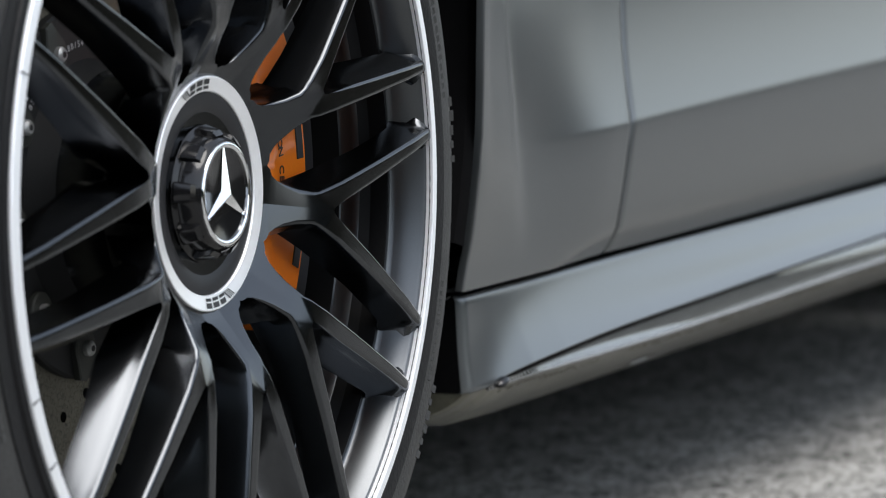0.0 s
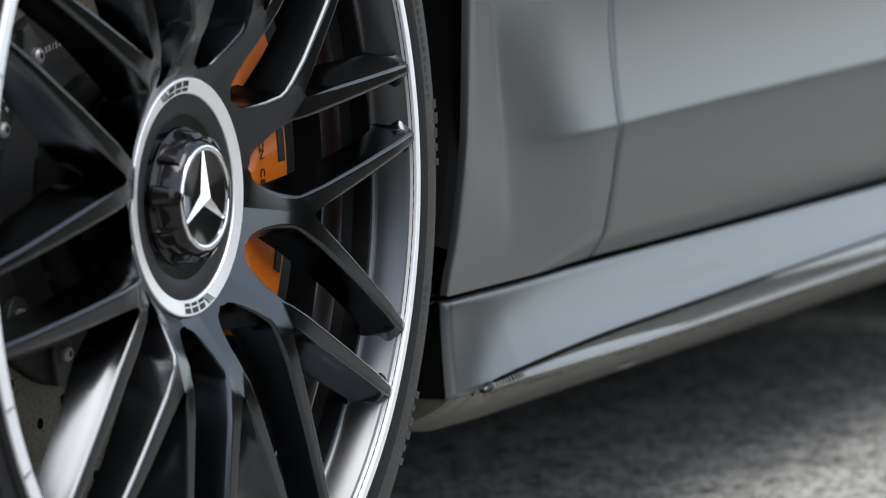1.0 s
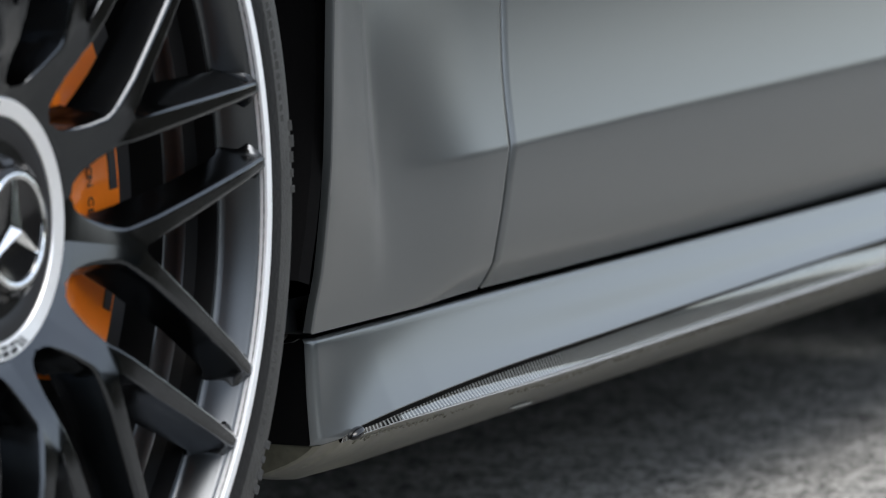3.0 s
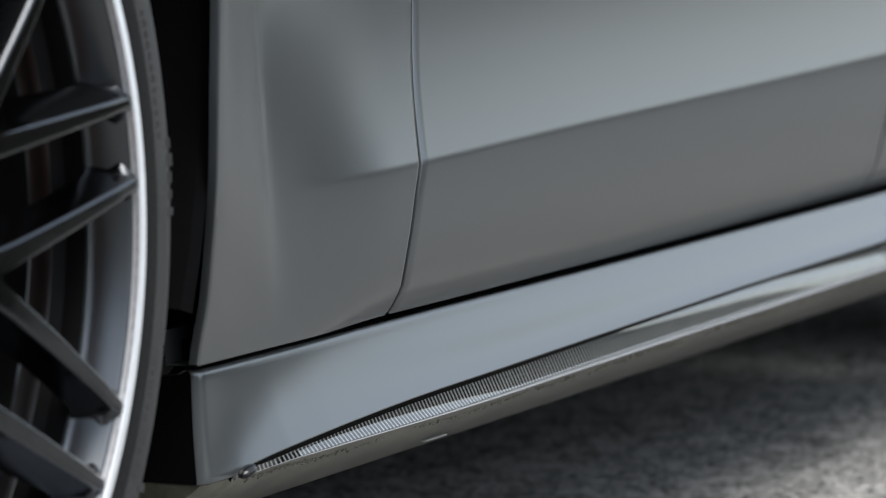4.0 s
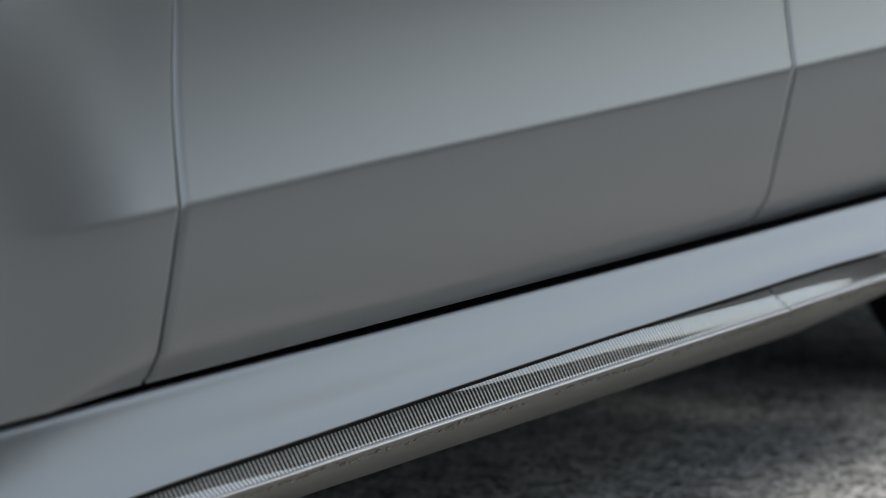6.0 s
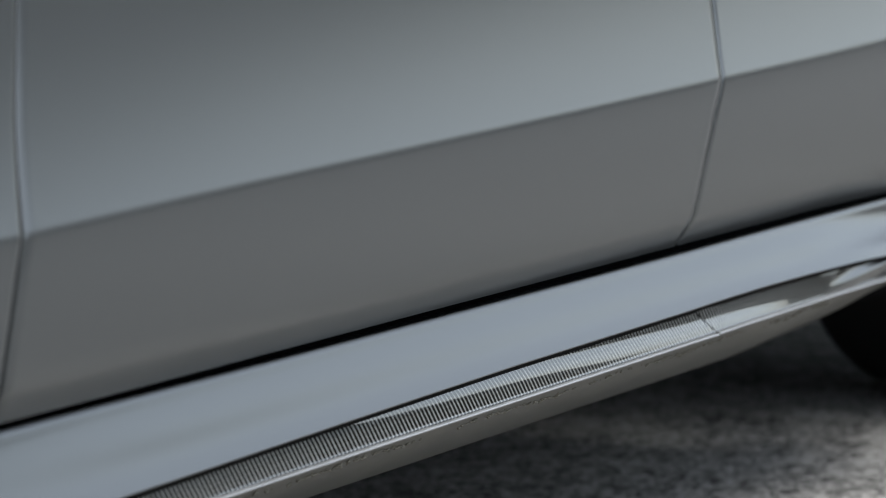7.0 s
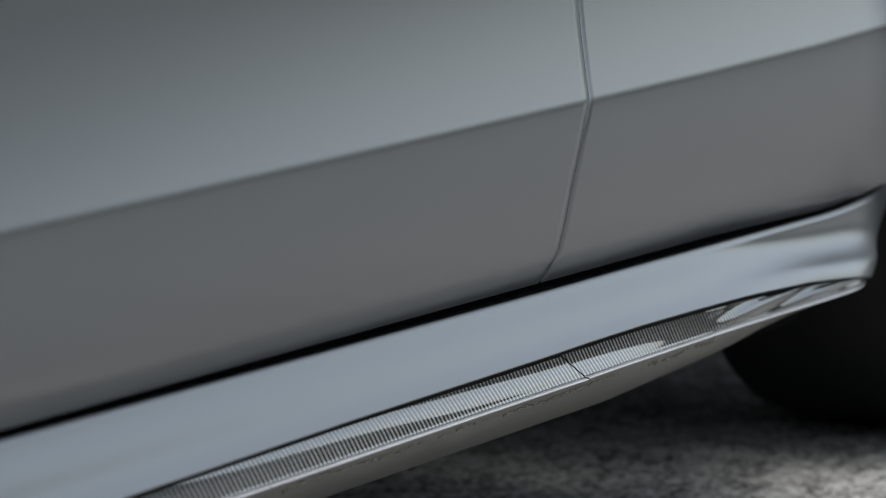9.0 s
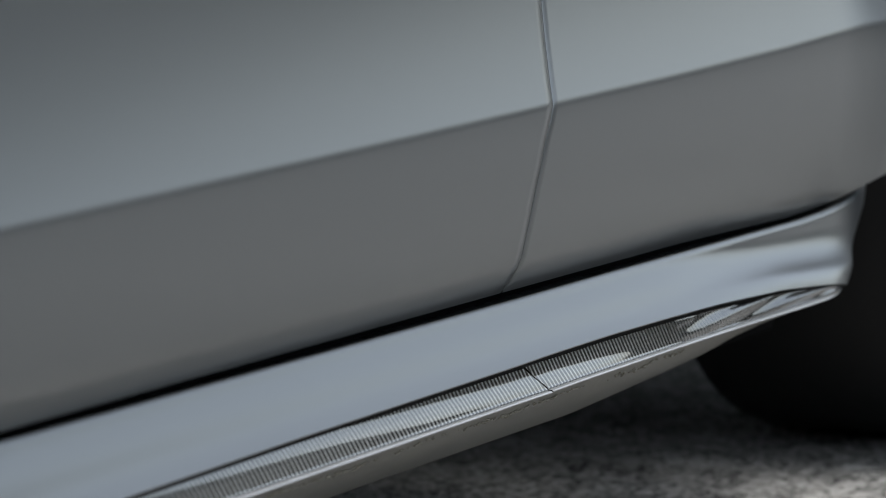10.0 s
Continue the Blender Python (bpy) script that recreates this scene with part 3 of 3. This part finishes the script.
def panel(name, left, right, label, top=0.765, nu=44, more=None):
    """A body panel between two edges, with turned-in borders."""
    bm = bmesh.new()
    lev = [0, 0.02, 0.05, 0.09, 0.14, 0.2, 0.3, 0.42, 0.56, 0.7, 0.82, 0.92, 0.975, 1]
    up = [0, 0.003, 0.007, 0.012, 0.02, 0.03, 0.042, 0.056, 0.075, 0.1, 0.14, 0.2, 0.28, 0.34, 0.38, 0.405, 0.415]
    nominal = [(0.2415 + (0.352 - 0.2415) * f, f, 0) for f in lev] + [(0.352 + u, 1, u) for u in up[1:]]
    us = [0, 0.01, 0.03] + [0.06 + 0.88 * i / nu for i in range(nu + 1)] + [0.97, 0.99, 1]
    grid = []
    for z0, f, u in nominal:
        xl, xr = left(z0), right(z0)
        row = []
        for q in us:
            x = xl + (xr - xl) * q
            zk, zb = crease(x), bottom(x)
            z = zb + (zk - zb) * f + u
            row.append((x, side(x, z), min(z, top)))
        grid.append(row)
    strip(bm, grid)
    # turned-in border
    bot = grid[0]
    lft, rgt = [r[0] for r in grid], [r[-1] for r in grid]
    for edge, dx, dz, deep in ((bot, 0, -1, 0.022), (lft, -1, 0, 0.006 if name == "front_fender" else 0.022), (rgt, 1, 0, 0.022)):
        e = 0.0014 if dx < 0 else 0.0011
        strip(bm, [edge, [(x + dx * e * 0.7, y + e * 0.4, z + dz * e * 0.7) for x, y, z in edge], [(x + dx * e, y + e * 1.3, z + dz * e) for x, y, z in edge],
                   [(x + dx * e, y + deep, z + dz * e) for x, y, z in edge], [(x - dx * 0.02, y + deep + 0.002, z - dz * 0.02) for x, y, z in edge]])
    if more:
        more(bm)
    return part(name, bm, PAINT, car, label, sharp=32)


NOSE, TAIL, WIDTH = -0.92, 3.92, 1.86


def upper(x0, x1, n=30):
    """The side above the wheel arches, up to the belt line."""
    def add(bm):
        xs = [x0 + (x1 - x0) * i / n for i in range(n + 1)]
        strip(bm, [[(x, side(x, z) if z < 0.95 else side(x, 0.93) + 0.02 * (z - 0.93) / 0.04 + 0.01, z) for z in (0.765, 0.80, 0.84, 0.88, 0.92, 0.945, 0.965)] for x in xs])
    return add


def fender_front(bm):
    upper(NOSE + 0.05, 0.785)(bm)
    zs = [0.23, 0.3, 0.38, 0.46, 0.54, 0.62, 0.69, 0.73, 0.755, 0.765]
    rows = []
    for z in zs:
        xr, xl = -arch_x(min(z, 0.7699)), NOSE + 0.05
        rows.append([(xl + (xr - xl) * i / 10, side(-xl - (xr - xl) * i / 10, z) + 0.10 * (1 - i / 10) ** 2, z) for i in range(11)])
    strip(bm, rows)


def quarter(bm):
    upper(2.3, TAIL - 0.05)(bm)
    zs = [0.23, 0.3, 0.38, 0.46, 0.54, 0.62, 0.69, 0.73, 0.755, 0.765]
    rows = []
    for z in zs:
        xl, xr = WHEELBASE + arch_x(min(z, 0.7699)), TAIL - 0.05
        rows.append([(xl + (xr - xl) * i / 10, 0.012 + 0.10 * (i / 10) ** 2, z) for i in range(11)])
    strip(bm, rows)


panel("front_fender", arch_edge, lambda z: front_seam(z) - gap(z) / 2, "satin grey front fender", nu=36, more=fender_front)
panel("front_door", lambda z: front_seam(z) + gap(z) / 2, lambda z: rear_seam(z) - 0.0017, "satin grey front door with a low crease", nu=70, more=upper(0.79, 1.73))
panel("rear_door", lambda z: rear_seam(z) + 0.0017, lambda z: WHEELBASE - (math.sqrt(max(0.0, 0.49 ** 2 - (z - 0.44) ** 2)) - 0.02 if z < 0.44 else 0.47 * math.sqrt(max(0.0, 1 - ((z - 0.44) / 0.33) ** 2))), "satin grey rear door", nu=44, more=quarter)


def build_shell():
    """Plain bonnet, roof and far side that close the car."""
    def crown(x):
        return table(x, [NOSE, -0.7, -0.2, 0.55, 0.62, 1.25, 1.8, 2.4, 2.95, 3.35, 3.45, 3.8, TAIL], [0.70, 0.84, 0.94, 1.00, 1.02, 1.36, 1.46, 1.45, 1.34, 1.14, 1.12, 1.10, 1.02])

    def rail(x):
        return table(x, [NOSE, -0.5, 0.5, 0.7, 1.3, 1.8, 2.4, 2.9, 3.3, TAIL], [0.10, 0.12, 0.14, 0.16, 0.30, 0.33, 0.33, 0.30, 0.18, 0.12])
    def soft(fn, x):
        return sum(fn(min(max(x + 0.14 * k / 6, NOSE), TAIL)) for k in range(-6, 7)) / 13
    xs = [NOSE + (TAIL - NOSE) * i / 80 for i in range(81)]
    top, glass_side, far = [], [], []
    for x in xs:
        c, r = soft(crown, x), soft(rail, x)
        belt = min(0.965, c - 0.01)
        y0 = side(min(max(x, 0.8), 2.2), 0.93) + 0.03
        half = WIDTH / 2
        zr = belt + (c - belt) * 0.86
        near = [(y0, belt), (y0 + 0.03, belt + (c - belt) * 0.06), (r, zr), (r + 0.10, belt + (c - belt) * 0.96), (half, c)]
        row = near + [(WIDTH - y, z) for y, z in reversed(near[:-1])]
        top.append([(x, y, z) for y, z in row])
        far.append([(x, WIDTH - y, z) for y, z in ((y0, belt), (0.0, 0.85), (0.0, 0.5), (0.03, 0.25), (0.12, 0.15))])
        if 0.75 < x < 3.15:
            glass_side.append([(x, y0 + 0.03 + (r - y0 - 0.03) * f - 0.004, belt + (c - belt) * (0.06 + 0.80 * f)) for f in (0.03, 0.5, 0.97)])
    bm = bmesh.new()
    strip(bm, top)
    strip(bm, far)
    for x, rowx in ((NOSE, 0), (TAIL, -1)):
        t = top[rowx]
        strip(bm, [[(px, y, z) for px, y, z in t], [(x + (-0.03 if rowx == 0 else 0.03), y, 0.5) for _, y, _ in t], [(x, y, 0.2) for _, y, _ in t]])
    part("body_shell", bm, PAINT, car, "satin grey bonnet and roof", sharp=30)
    bm = bmesh.new()
    strip(bm, glass_side)
    part("side_window", bm, GLASS, car, "dark tinted side glass")
    bm = bmesh.new()
    strip(bm, [[(x, y + 0.0, z + 0.006) for x, y, z in r[3:6]] for r in top if 0.62 < r[0][0] < 1.25])
    part("windscreen", bm, GLASS, car, "dark tinted windscreen")


build_shell()


def build_skirt():
    x0, x1 = 0.481, 2.472

    def edge_z(x):   # lower edge of the painted sill
        return table(x, [0.46, 0.505, 0.514, 0.523, 0.546, 0.569, 0.593, 0.642, 0.692, 0.743, 0.796, 0.85, 0.95, 1.14, 1.38, 1.68, 1.743, 1.838, 1.939, 2.047, 2.161, 2.258, 2.34, 2.42],
                     [0.171, 0.171, 0.1722, 0.1748, 0.1769, 0.1786, 0.1799, 0.1822, 0.1842, 0.1858, 0.187, 0.1877, 0.1893, 0.1926, 0.1962, 0.1986, 0.1996, 0.2002, 0.1995, 0.198, 0.1942, 0.1875, 0.182, 0.178])

    def rim_z(x):    # lower rim of the carbon blade
        return table(x, [0.50, 0.53, 0.58, 0.63, 0.8, 0.9, 1.2, 1.68, 1.8, 1.98, 2.1, 2.2, 2.26, 2.31, 2.35, 2.375], [0.169, 0.1708, 0.1715, 0.171, 0.1699, 0.170, 0.1725, 0.1756, 0.1770, 0.178, 0.1780, 0.1776, 0.1778, 0.1790, 0.1825, 0.186])

    def top_z(x):
        return 0.2367 - 0.0006 * smooth(0.8, 1.1, x) * (1 - smooth(1.7, 1.9, x)) + table(x, [2.25, 2.2975, 2.348, 2.395, 2.44, 2.472], [0, 0.0014, 0.0042, 0.0083, 0.0118, 0.0150])

    def blade_tilt(x, f):
        """How far the blade faces upward, along its height."""
        fb = table(x, [0.55, 0.7, 0.8, 0.95], [0.10, 0.35, 0.58, 0.95])
        fa = table(x, [1.2, 1.45, 1.6, 1.75, 1.95], [-0.12, 0.02, 0.22, 0.45, 0.75])
        fz = fa + table(x, [1.2, 1.40, 1.55, 1.75, 1.95], [0.5, 0.7, 1.0, 0.9, 0.3])
        toe = 0.45 * (1 - smooth(0.82, 1.0, x)) * smooth(fb - 0.08, fb + 0.2, f)
        crown = 0.25 * smooth(1.02, 1.30, x) * (1 - smooth(1.80, 1.94, x)) * smooth(fa - 0.05, fa + 0.04, f) * (1 - smooth(fa + 0.1, fz, f))
        return 0.135 + toe + crown + 0.30 * smooth(0.93, 0.97, f) * smooth(0.6, 0.8, x)

    xs = [x0 + 0.004 * i for i in range(45)] + [0.661 + (2.36 - 0.661) * i / 84 for i in range(1, 85)] + [2.368, 2.375, 2.38, 2.39, 2.40, 2.41, 2.42, 2.43, 2.44, 2.448, 2.455, 2.461, 2.466, 2.470, x1]
    painted, blade, bead, lower, seal, under = [], [], [], [], [], []

    def lean(x, z):
        """The rear end leans forward towards the ground."""
        return x - 0.094 * smooth(2.22, x1, x) * min(1.1, max(0.0, (top_z(x) - z) / 0.072)) ** 2.0
    for x in xs:
        # rounded ends
        e = max(0.0, 1 - (x - x0) / 0.005)
        q = max(0.0, (x - 2.29) / 0.155)
        edge = max(0.0, (x - x1 + 0.040) / 0.040)
        tuck = 0.003 * e ** 2 + 0.019 * q ** 2.2 + 0.026 * (1 - math.sqrt(max(0.0, 1 - edge * edge)))
        low = 0.006 * smooth(2.24, x1, x)
        zt, zo = top_z(x), edge_z(x)
        yo = table(x, [0.481, 0.50, 0.53, 0.57, 0.63, 2.28, 2.40], [0.0250, 0.0220, 0.0160, 0.0118, 0.0105, 0.0105, 0.0155])
        zo -= (yo - 0.0105) * 0.32
        row = [(0.060, zt - 0.006), (0.038, zt - 0.003), (0.0325, zt - 0.0004), (0.0308, zt - 0.0003), (0.0300, zt - 0.0006), (0.0288, zt - 0.0022), (0.0282, zt - 0.0040)]
        brk = 0.32 * (1 - smooth(0.47, 0.70, x))   # where the hollow begins
        aft_part = smooth(0.55, 1.0, x)
        for i in range(1, 19):
            f = i / 18
            g = max(0.0, (f - brk) / (1.0 - brk))
            ahead = 0.58 * f + 0.42 * g ** 2.0
            behind = f ** (1.22 + 1.5 * smooth(1.95, 2.32, x)) + 0.05 * (1 - smooth(1.95, 2.2, x)) * math.sin(2 * math.pi * f ** 1.25)
            crest = (f / 0.74) ** 3 if f < 0.74 else 1 - 0.7 * ((f - 0.74) / 0.26) ** 2
            hollow = -0.0065 * smooth(1.90, 2.25, x) * (1 - smooth(2.37, 2.45, x)) * crest   # flares out towards the rear end
            row.append((0.0282 - (0.0282 - yo) * (ahead * (1 - aft_part) + behind * aft_part) + hollow, zt - 0.0040 + (zo - zt + 0.0040) * f))
        row += [(yo + 0.0005, zo - 0.0009), (yo + 0.003, zo - 0.0014)]
        off = low * max(0, (0.23 - zo) / 0.06) + tuck
        painted.append([(lean(x, z), y + tuck + low * max(0, (0.23 - z) / 0.06), z) for y, z in row])
        k = smooth(0.505, 0.56, x) * (1 - 0.8 * smooth(2.10, 2.27, x)) * (1 - smooth(2.30, 2.36, x))
        ys, zs = yo + 0.001 + table(x, [0.505, 0.56, 0.8, 1.1], [0.0, 0.003, 0.004, 0.006]) * k, zo - 0.0012 - 0.0044 * k
        q = min(1.0, (zs - rim_z(x) + 0.003) / 0.009) * (0.4 + 0.5 * smooth(0.72, 1.05, x))
        n = 32
        ym, span = ys, zs - rim_z(x)
        for i in range(n):
            ym -= blade_tilt(x, (i + 0.5) / n) * span / n
        yr = ym - 0.0024 * q
        zr = min(rim_z(x) - (yr - 0.004) * 0.32, zs - 0.0012)
        yb, zb = yr + 0.0024 * q, zr + 0.0030 * q
        if 0.507 < x < 2.376:
            seal.append([(lean(x, z), y + off, z) for y, z in ((yo + 0.0008, zo - 0.0006), (yo + 0.0016, zo - 0.0010), (ys - 0.0002, zs + 0.0004), (ys + 0.012, zs + 0.0002))])
            c, yn = [(ys, zs)], ys
            curl = smooth(1.96, 2.03, x) * (1 - smooth(2.27, 2.34, x))
            for i in range(n):
                yn -= blade_tilt(x, (i + 0.5) / n) * span / n
                f = (i + 1) / n
                c.append((yn - curl * (0.0012 * math.sin(math.pi * f) + 0.0012 * math.sin(math.pi * f) ** 0.5 * math.sin(2 * math.pi * (0.9 * f + (x - 2.0) / 0.14 + 0.40))), zs + (zb - zs) * f))
            c.append((yr + 0.0034 * q, zr + 0.0018 * q))
            rim = [(yr + u * q, zr + v * q) for u, v in ((0.0034, 0.00178), (0.0012, 0.0013), (0.0006, 0.0010), (0.0003, 0.0004), (0.0005, -0.0003), (0.0012, -0.0008), (0.005, -0.0016))]
            for got, pts in ((blade, c), (bead, rim)):
                got.append([(lean(x, z), y + tuck + low * max(0, (0.23 - z) / 0.06), z) for y, z in pts])
        zu = table(x, [0.45, 0.53, 0.62, 1.9, 2.1, 2.35], [0.150, 0.1355, 0.1335, 0.1365, 0.1405, 0.156])
        yu = table(x, [1.9, 2.1, 2.3, 2.4], [0.064, 0.072, 0.12, 0.14])
        c = [(yo + 0.0015, zo - 0.0015) if x < 0.507 else (yr + 0.0030 * q + 0.0008, zr - 0.0013 * q)]
        for i in range(1, 7):
            f = i / 6
            c.append((c[0][0] + (yu - c[0][0]) * f - 0.005 * math.sin(math.pi * f), c[0][1] + (zu - c[0][1]) * f))
        c += [(yu + 0.004, zu - 0.002), (yu + 0.021, zu - 0.003), (0.19, zu - 0.001)]
        under.append((x, c[0][0] + tuck + low * max(0, (0.23 - c[0][1]) / 0.06), c[0][1], yu, zu))
        lower.append([(lean(x, z), y + tuck + low * max(0, (0.23 - z) / 0.06), z) for y, z in c])
    bm = bmesh.new()
    strip(bm, painted)
    # front end
    strip(bm, [painted[0], [(x0 - 0.001, y + 0.003, z) for _, y, z in painted[0]]])
    strip(bm, [painted[-1], [(x, y + 0.02, z) for x, y, z in painted[-1]], [(x - 0.01, 0.14, z) for x, y, z in painted[-1]]])
    part("side_skirt", bm, PAINT, car, "satin grey sill panel below the doors", sharp=40)
    # end face of the sill, split off and coloured black
    bm = bmesh.new()
    strip(bm, [[(x0 - 0.0005, y + 0.003, z) for _, y, z in painted[0]], [(x0 + 0.002, 0.10, z) for _, y, z in painted[0]]])
    part("sill_end_cap", bm, LINER, car, "black face closing the front end of the sill")
    bm = bmesh.new()
    strip(bm, lower)
    strip(bm, [lower[0], [(x0 + 0.002, 0.10, z) for _, y, z in lower[0]]])
    part("skirt_underside", bm, DUSTY, car, "dusty grey underside of the sill", sharp=40)
    bm = bmesh.new()
    strip(bm, seal)
    part("seal_strip", bm, SEAL, car, "black rubber strip between sill and blade")
    cut = 1.727

    def slant(r, base, sgn):
        return [(base + 1.6 * (0.184 - z) + sgn * 0.0011, y, z) for _, y, z in r]
    for rows, mat, name, labels in ((blade, CARBON, "carbon_blade", ("long glossy carbon weave blade along the sill", "short glossy carbon weave end piece of the sill")), (bead, RIM_SHINE, "rim_bead", ("", ""))):
        fore = [r for r in rows if r[0][0] < cut - 0.02]
        aft = [r for r in rows if r[0][0] > cut + 0.02]
        for piece, lab in ((fore + [slant(fore[-1], cut, -1)], labels[0]), ([slant(aft[0], cut, 1)] + aft, labels[1])):
            bm = bmesh.new()
            strip(bm, piece)
            part(name, bm, mat, car, lab or "rim of the carbon blade with its highlight as a pale colour", sharp=40)

    return under


UNDER = build_skirt()


def underside(x, f):
    """y and z on the underside of the sill, f from its rim to its lower edge."""
    cols = list(zip(*UNDER))
    y0, z0, y1, z1 = (table(x, cols[0], c) for c in cols[1:])
    return y0 + (y1 - y0) * f - 0.005 * math.sin(math.pi * f), z0 + (z1 - z0) * f


def build_blade_tip():
    bm = bmesh.new()
    bmesh.ops.create_uvsphere(bm, u_segments=20, v_segments=12, radius=1.0, matrix=Matrix.Translation((0.5130, 0.0130, 0.1702)) @ Matrix.Rotation(radians(-14), 4, "Y") @ Matrix.Diagonal((0.0090, 0.0050, 0.0036, 1)))
    part("blade_tip", bm, GLOSS, car, "rounded gloss black tip of the blade")


build_blade_tip()


def build_mud():
    bm = bmesh.new()
    rng = random.Random(11)
    for i in range(760):
        x = rng.uniform(0.53, 2.0)
        if math.sin(x * 23) + math.sin(x * 57.3) + rng.uniform(-0.9, 0.9) < -0.7:
            continue
        f = 0.16 + 0.025 * math.sin(x * 31) + 0.015 * math.sin(x * 83) + rng.gauss(0.0, 0.022)
        r = rng.uniform(0.0005, 0.0014)
        y, z = underside(x, f)
        m = Matrix.Translation((x, y, z)) @ Matrix.Rotation(rng.uniform(-0.45, 0.3), 4, "Y") @ Matrix.Diagonal((rng.uniform(1.2, 3.2), 1.0, 0.7, 1))
        bmesh.ops.create_icosphere(bm, subdivisions=1, radius=r, matrix=m)
    tagged(part("dried_mud", bm, MUD, car, "crumbs of dried mud on the underside edge"), kind="stuff")
    bm = bmesh.new()
    box(bm, (0.852, 0.0425, 0.1432), (0.036, 0.003, 0.0007), None)
    part("jacking_slot", bm, STEEL, car, "worn bare edge of the jacking point")
    bm = bmesh.new()
    bmesh.ops.create_cone(bm, cap_ends=True, segments=12, radius1=0.005, radius2=0.004, depth=0.006, matrix=Matrix.Translation((0.481, 0.052, 0.238)) @ Matrix.Rotation(math.pi / 2, 4, "Y"))
    part("liner_screw", bm, LUG, car, "steel screw of the arch liner")


build_mud()


def build_under():
    # arch liners, floor and the dark core of the body
    for x, lip, y0 in ((0.0, 0.436, -0.008), (WHEELBASE, 0.518, 0.030)):
        bm = bmesh.new()
        rows = []
        for i in range(49):
            a = radians(-22 + 224 * i / 48)
            squash = 0.62 if math.sin(a) > 0 else 1.0
            rows.append([(x + r * math.cos(a), y, ARCH_Z - 0.015 + r * math.sin(a) * squash) for r, y in ((lip, y0), (lip - 0.008, y0 + 0.004), (lip - 0.014, y0 + 0.03), (lip - 0.012, 0.36), (0.10, 0.37))])
        strip(bm, rows)
        part("wheel_liner", bm, LINER, car, "dark felt wheel arch liner", sharp=40)
    # the rear panel is added tall and black, standing for the arch's shade
    for x, y0, zc, h in ((0.487, 0.040, 0.21, 0.09), (2.440, 0.085, 0.25, 0.20)):
        bm = bmesh.new()
        box(bm, (x, (y0 + 0.38) / 2, zc), (0.006, 0.38 - y0, h))
        part("end_panel", bm, LINER, car, "dark panel at the end of the sill")
    bm = bmesh.new()
    strip(bm, [[(x, y, z) for y, z in ((0.05, 0.25), (0.10, 0.135), (0.14, 0.140), (0.9, 0.135), (1.66, 0.140), (1.75, 0.25))] for x in (0.47, 0.8, 1.4, 2.0, 2.37)])
    part("underfloor", bm, LINER, car, "dark underfloor panel")
    for xa, xb in ((NOSE + 0.02, -0.53), (WHEELBASE + 0.53, TAIL - 0.02)):
        bm = bmesh.new()
        strip(bm, [[(x, y, z) for y, z in ((0.12, 0.25), (0.2, 0.17), (0.9, 0.16), (1.7, 0.2))] for x in (xa, xb)])
        part("underfloor", bm, LINER, car, "dark underfloor panel")
    bm = bmesh.new()
    box(bm, (1.42, 0.98, 0.30), (1.82, 1.6, 0.30))
    part("floor_pan", bm, LINER, car)
    far_tyre = [(0.20, 0.0), (0.30, -0.02), (0.350, 0.0), (0.369, 0.04), (0.369, 0.22), (0.34, 0.26), (0.20, 0.25)]
    for x in (0.0, WHEELBASE):
        t = part("far_tyre", revolve(far_tyre, 64), RUBBER, car, "black tyre of the far side")
        t.location = (x, WIDTH - 0.27, HUB)
    prof = [(0.24, 0.0), (0.30, -0.012), (0.340, -0.002), (0.358, 0.02), (0.369, 0.05), (0.369, 0.25), (0.362, 0.272), (0.345, 0.284), (0.30, 0.288), (0.24, 0.27)]
    rt = part("rear_tyre", revolve(prof, 96), RUBBER, car, "black rear tyre in shadow", sharp=25)
    rt.location = (REAR_HUB, -0.012, HUB)
    rr = part("rear_rim", revolve([(0.24, 0.0), (0.235, 0.02), (0.23, 0.1), (0.05, 0.08), (0.0, 0.03)], 64), SPOKE, car)
    rr.location = (REAR_HUB, -0.012, HUB)


build_under()
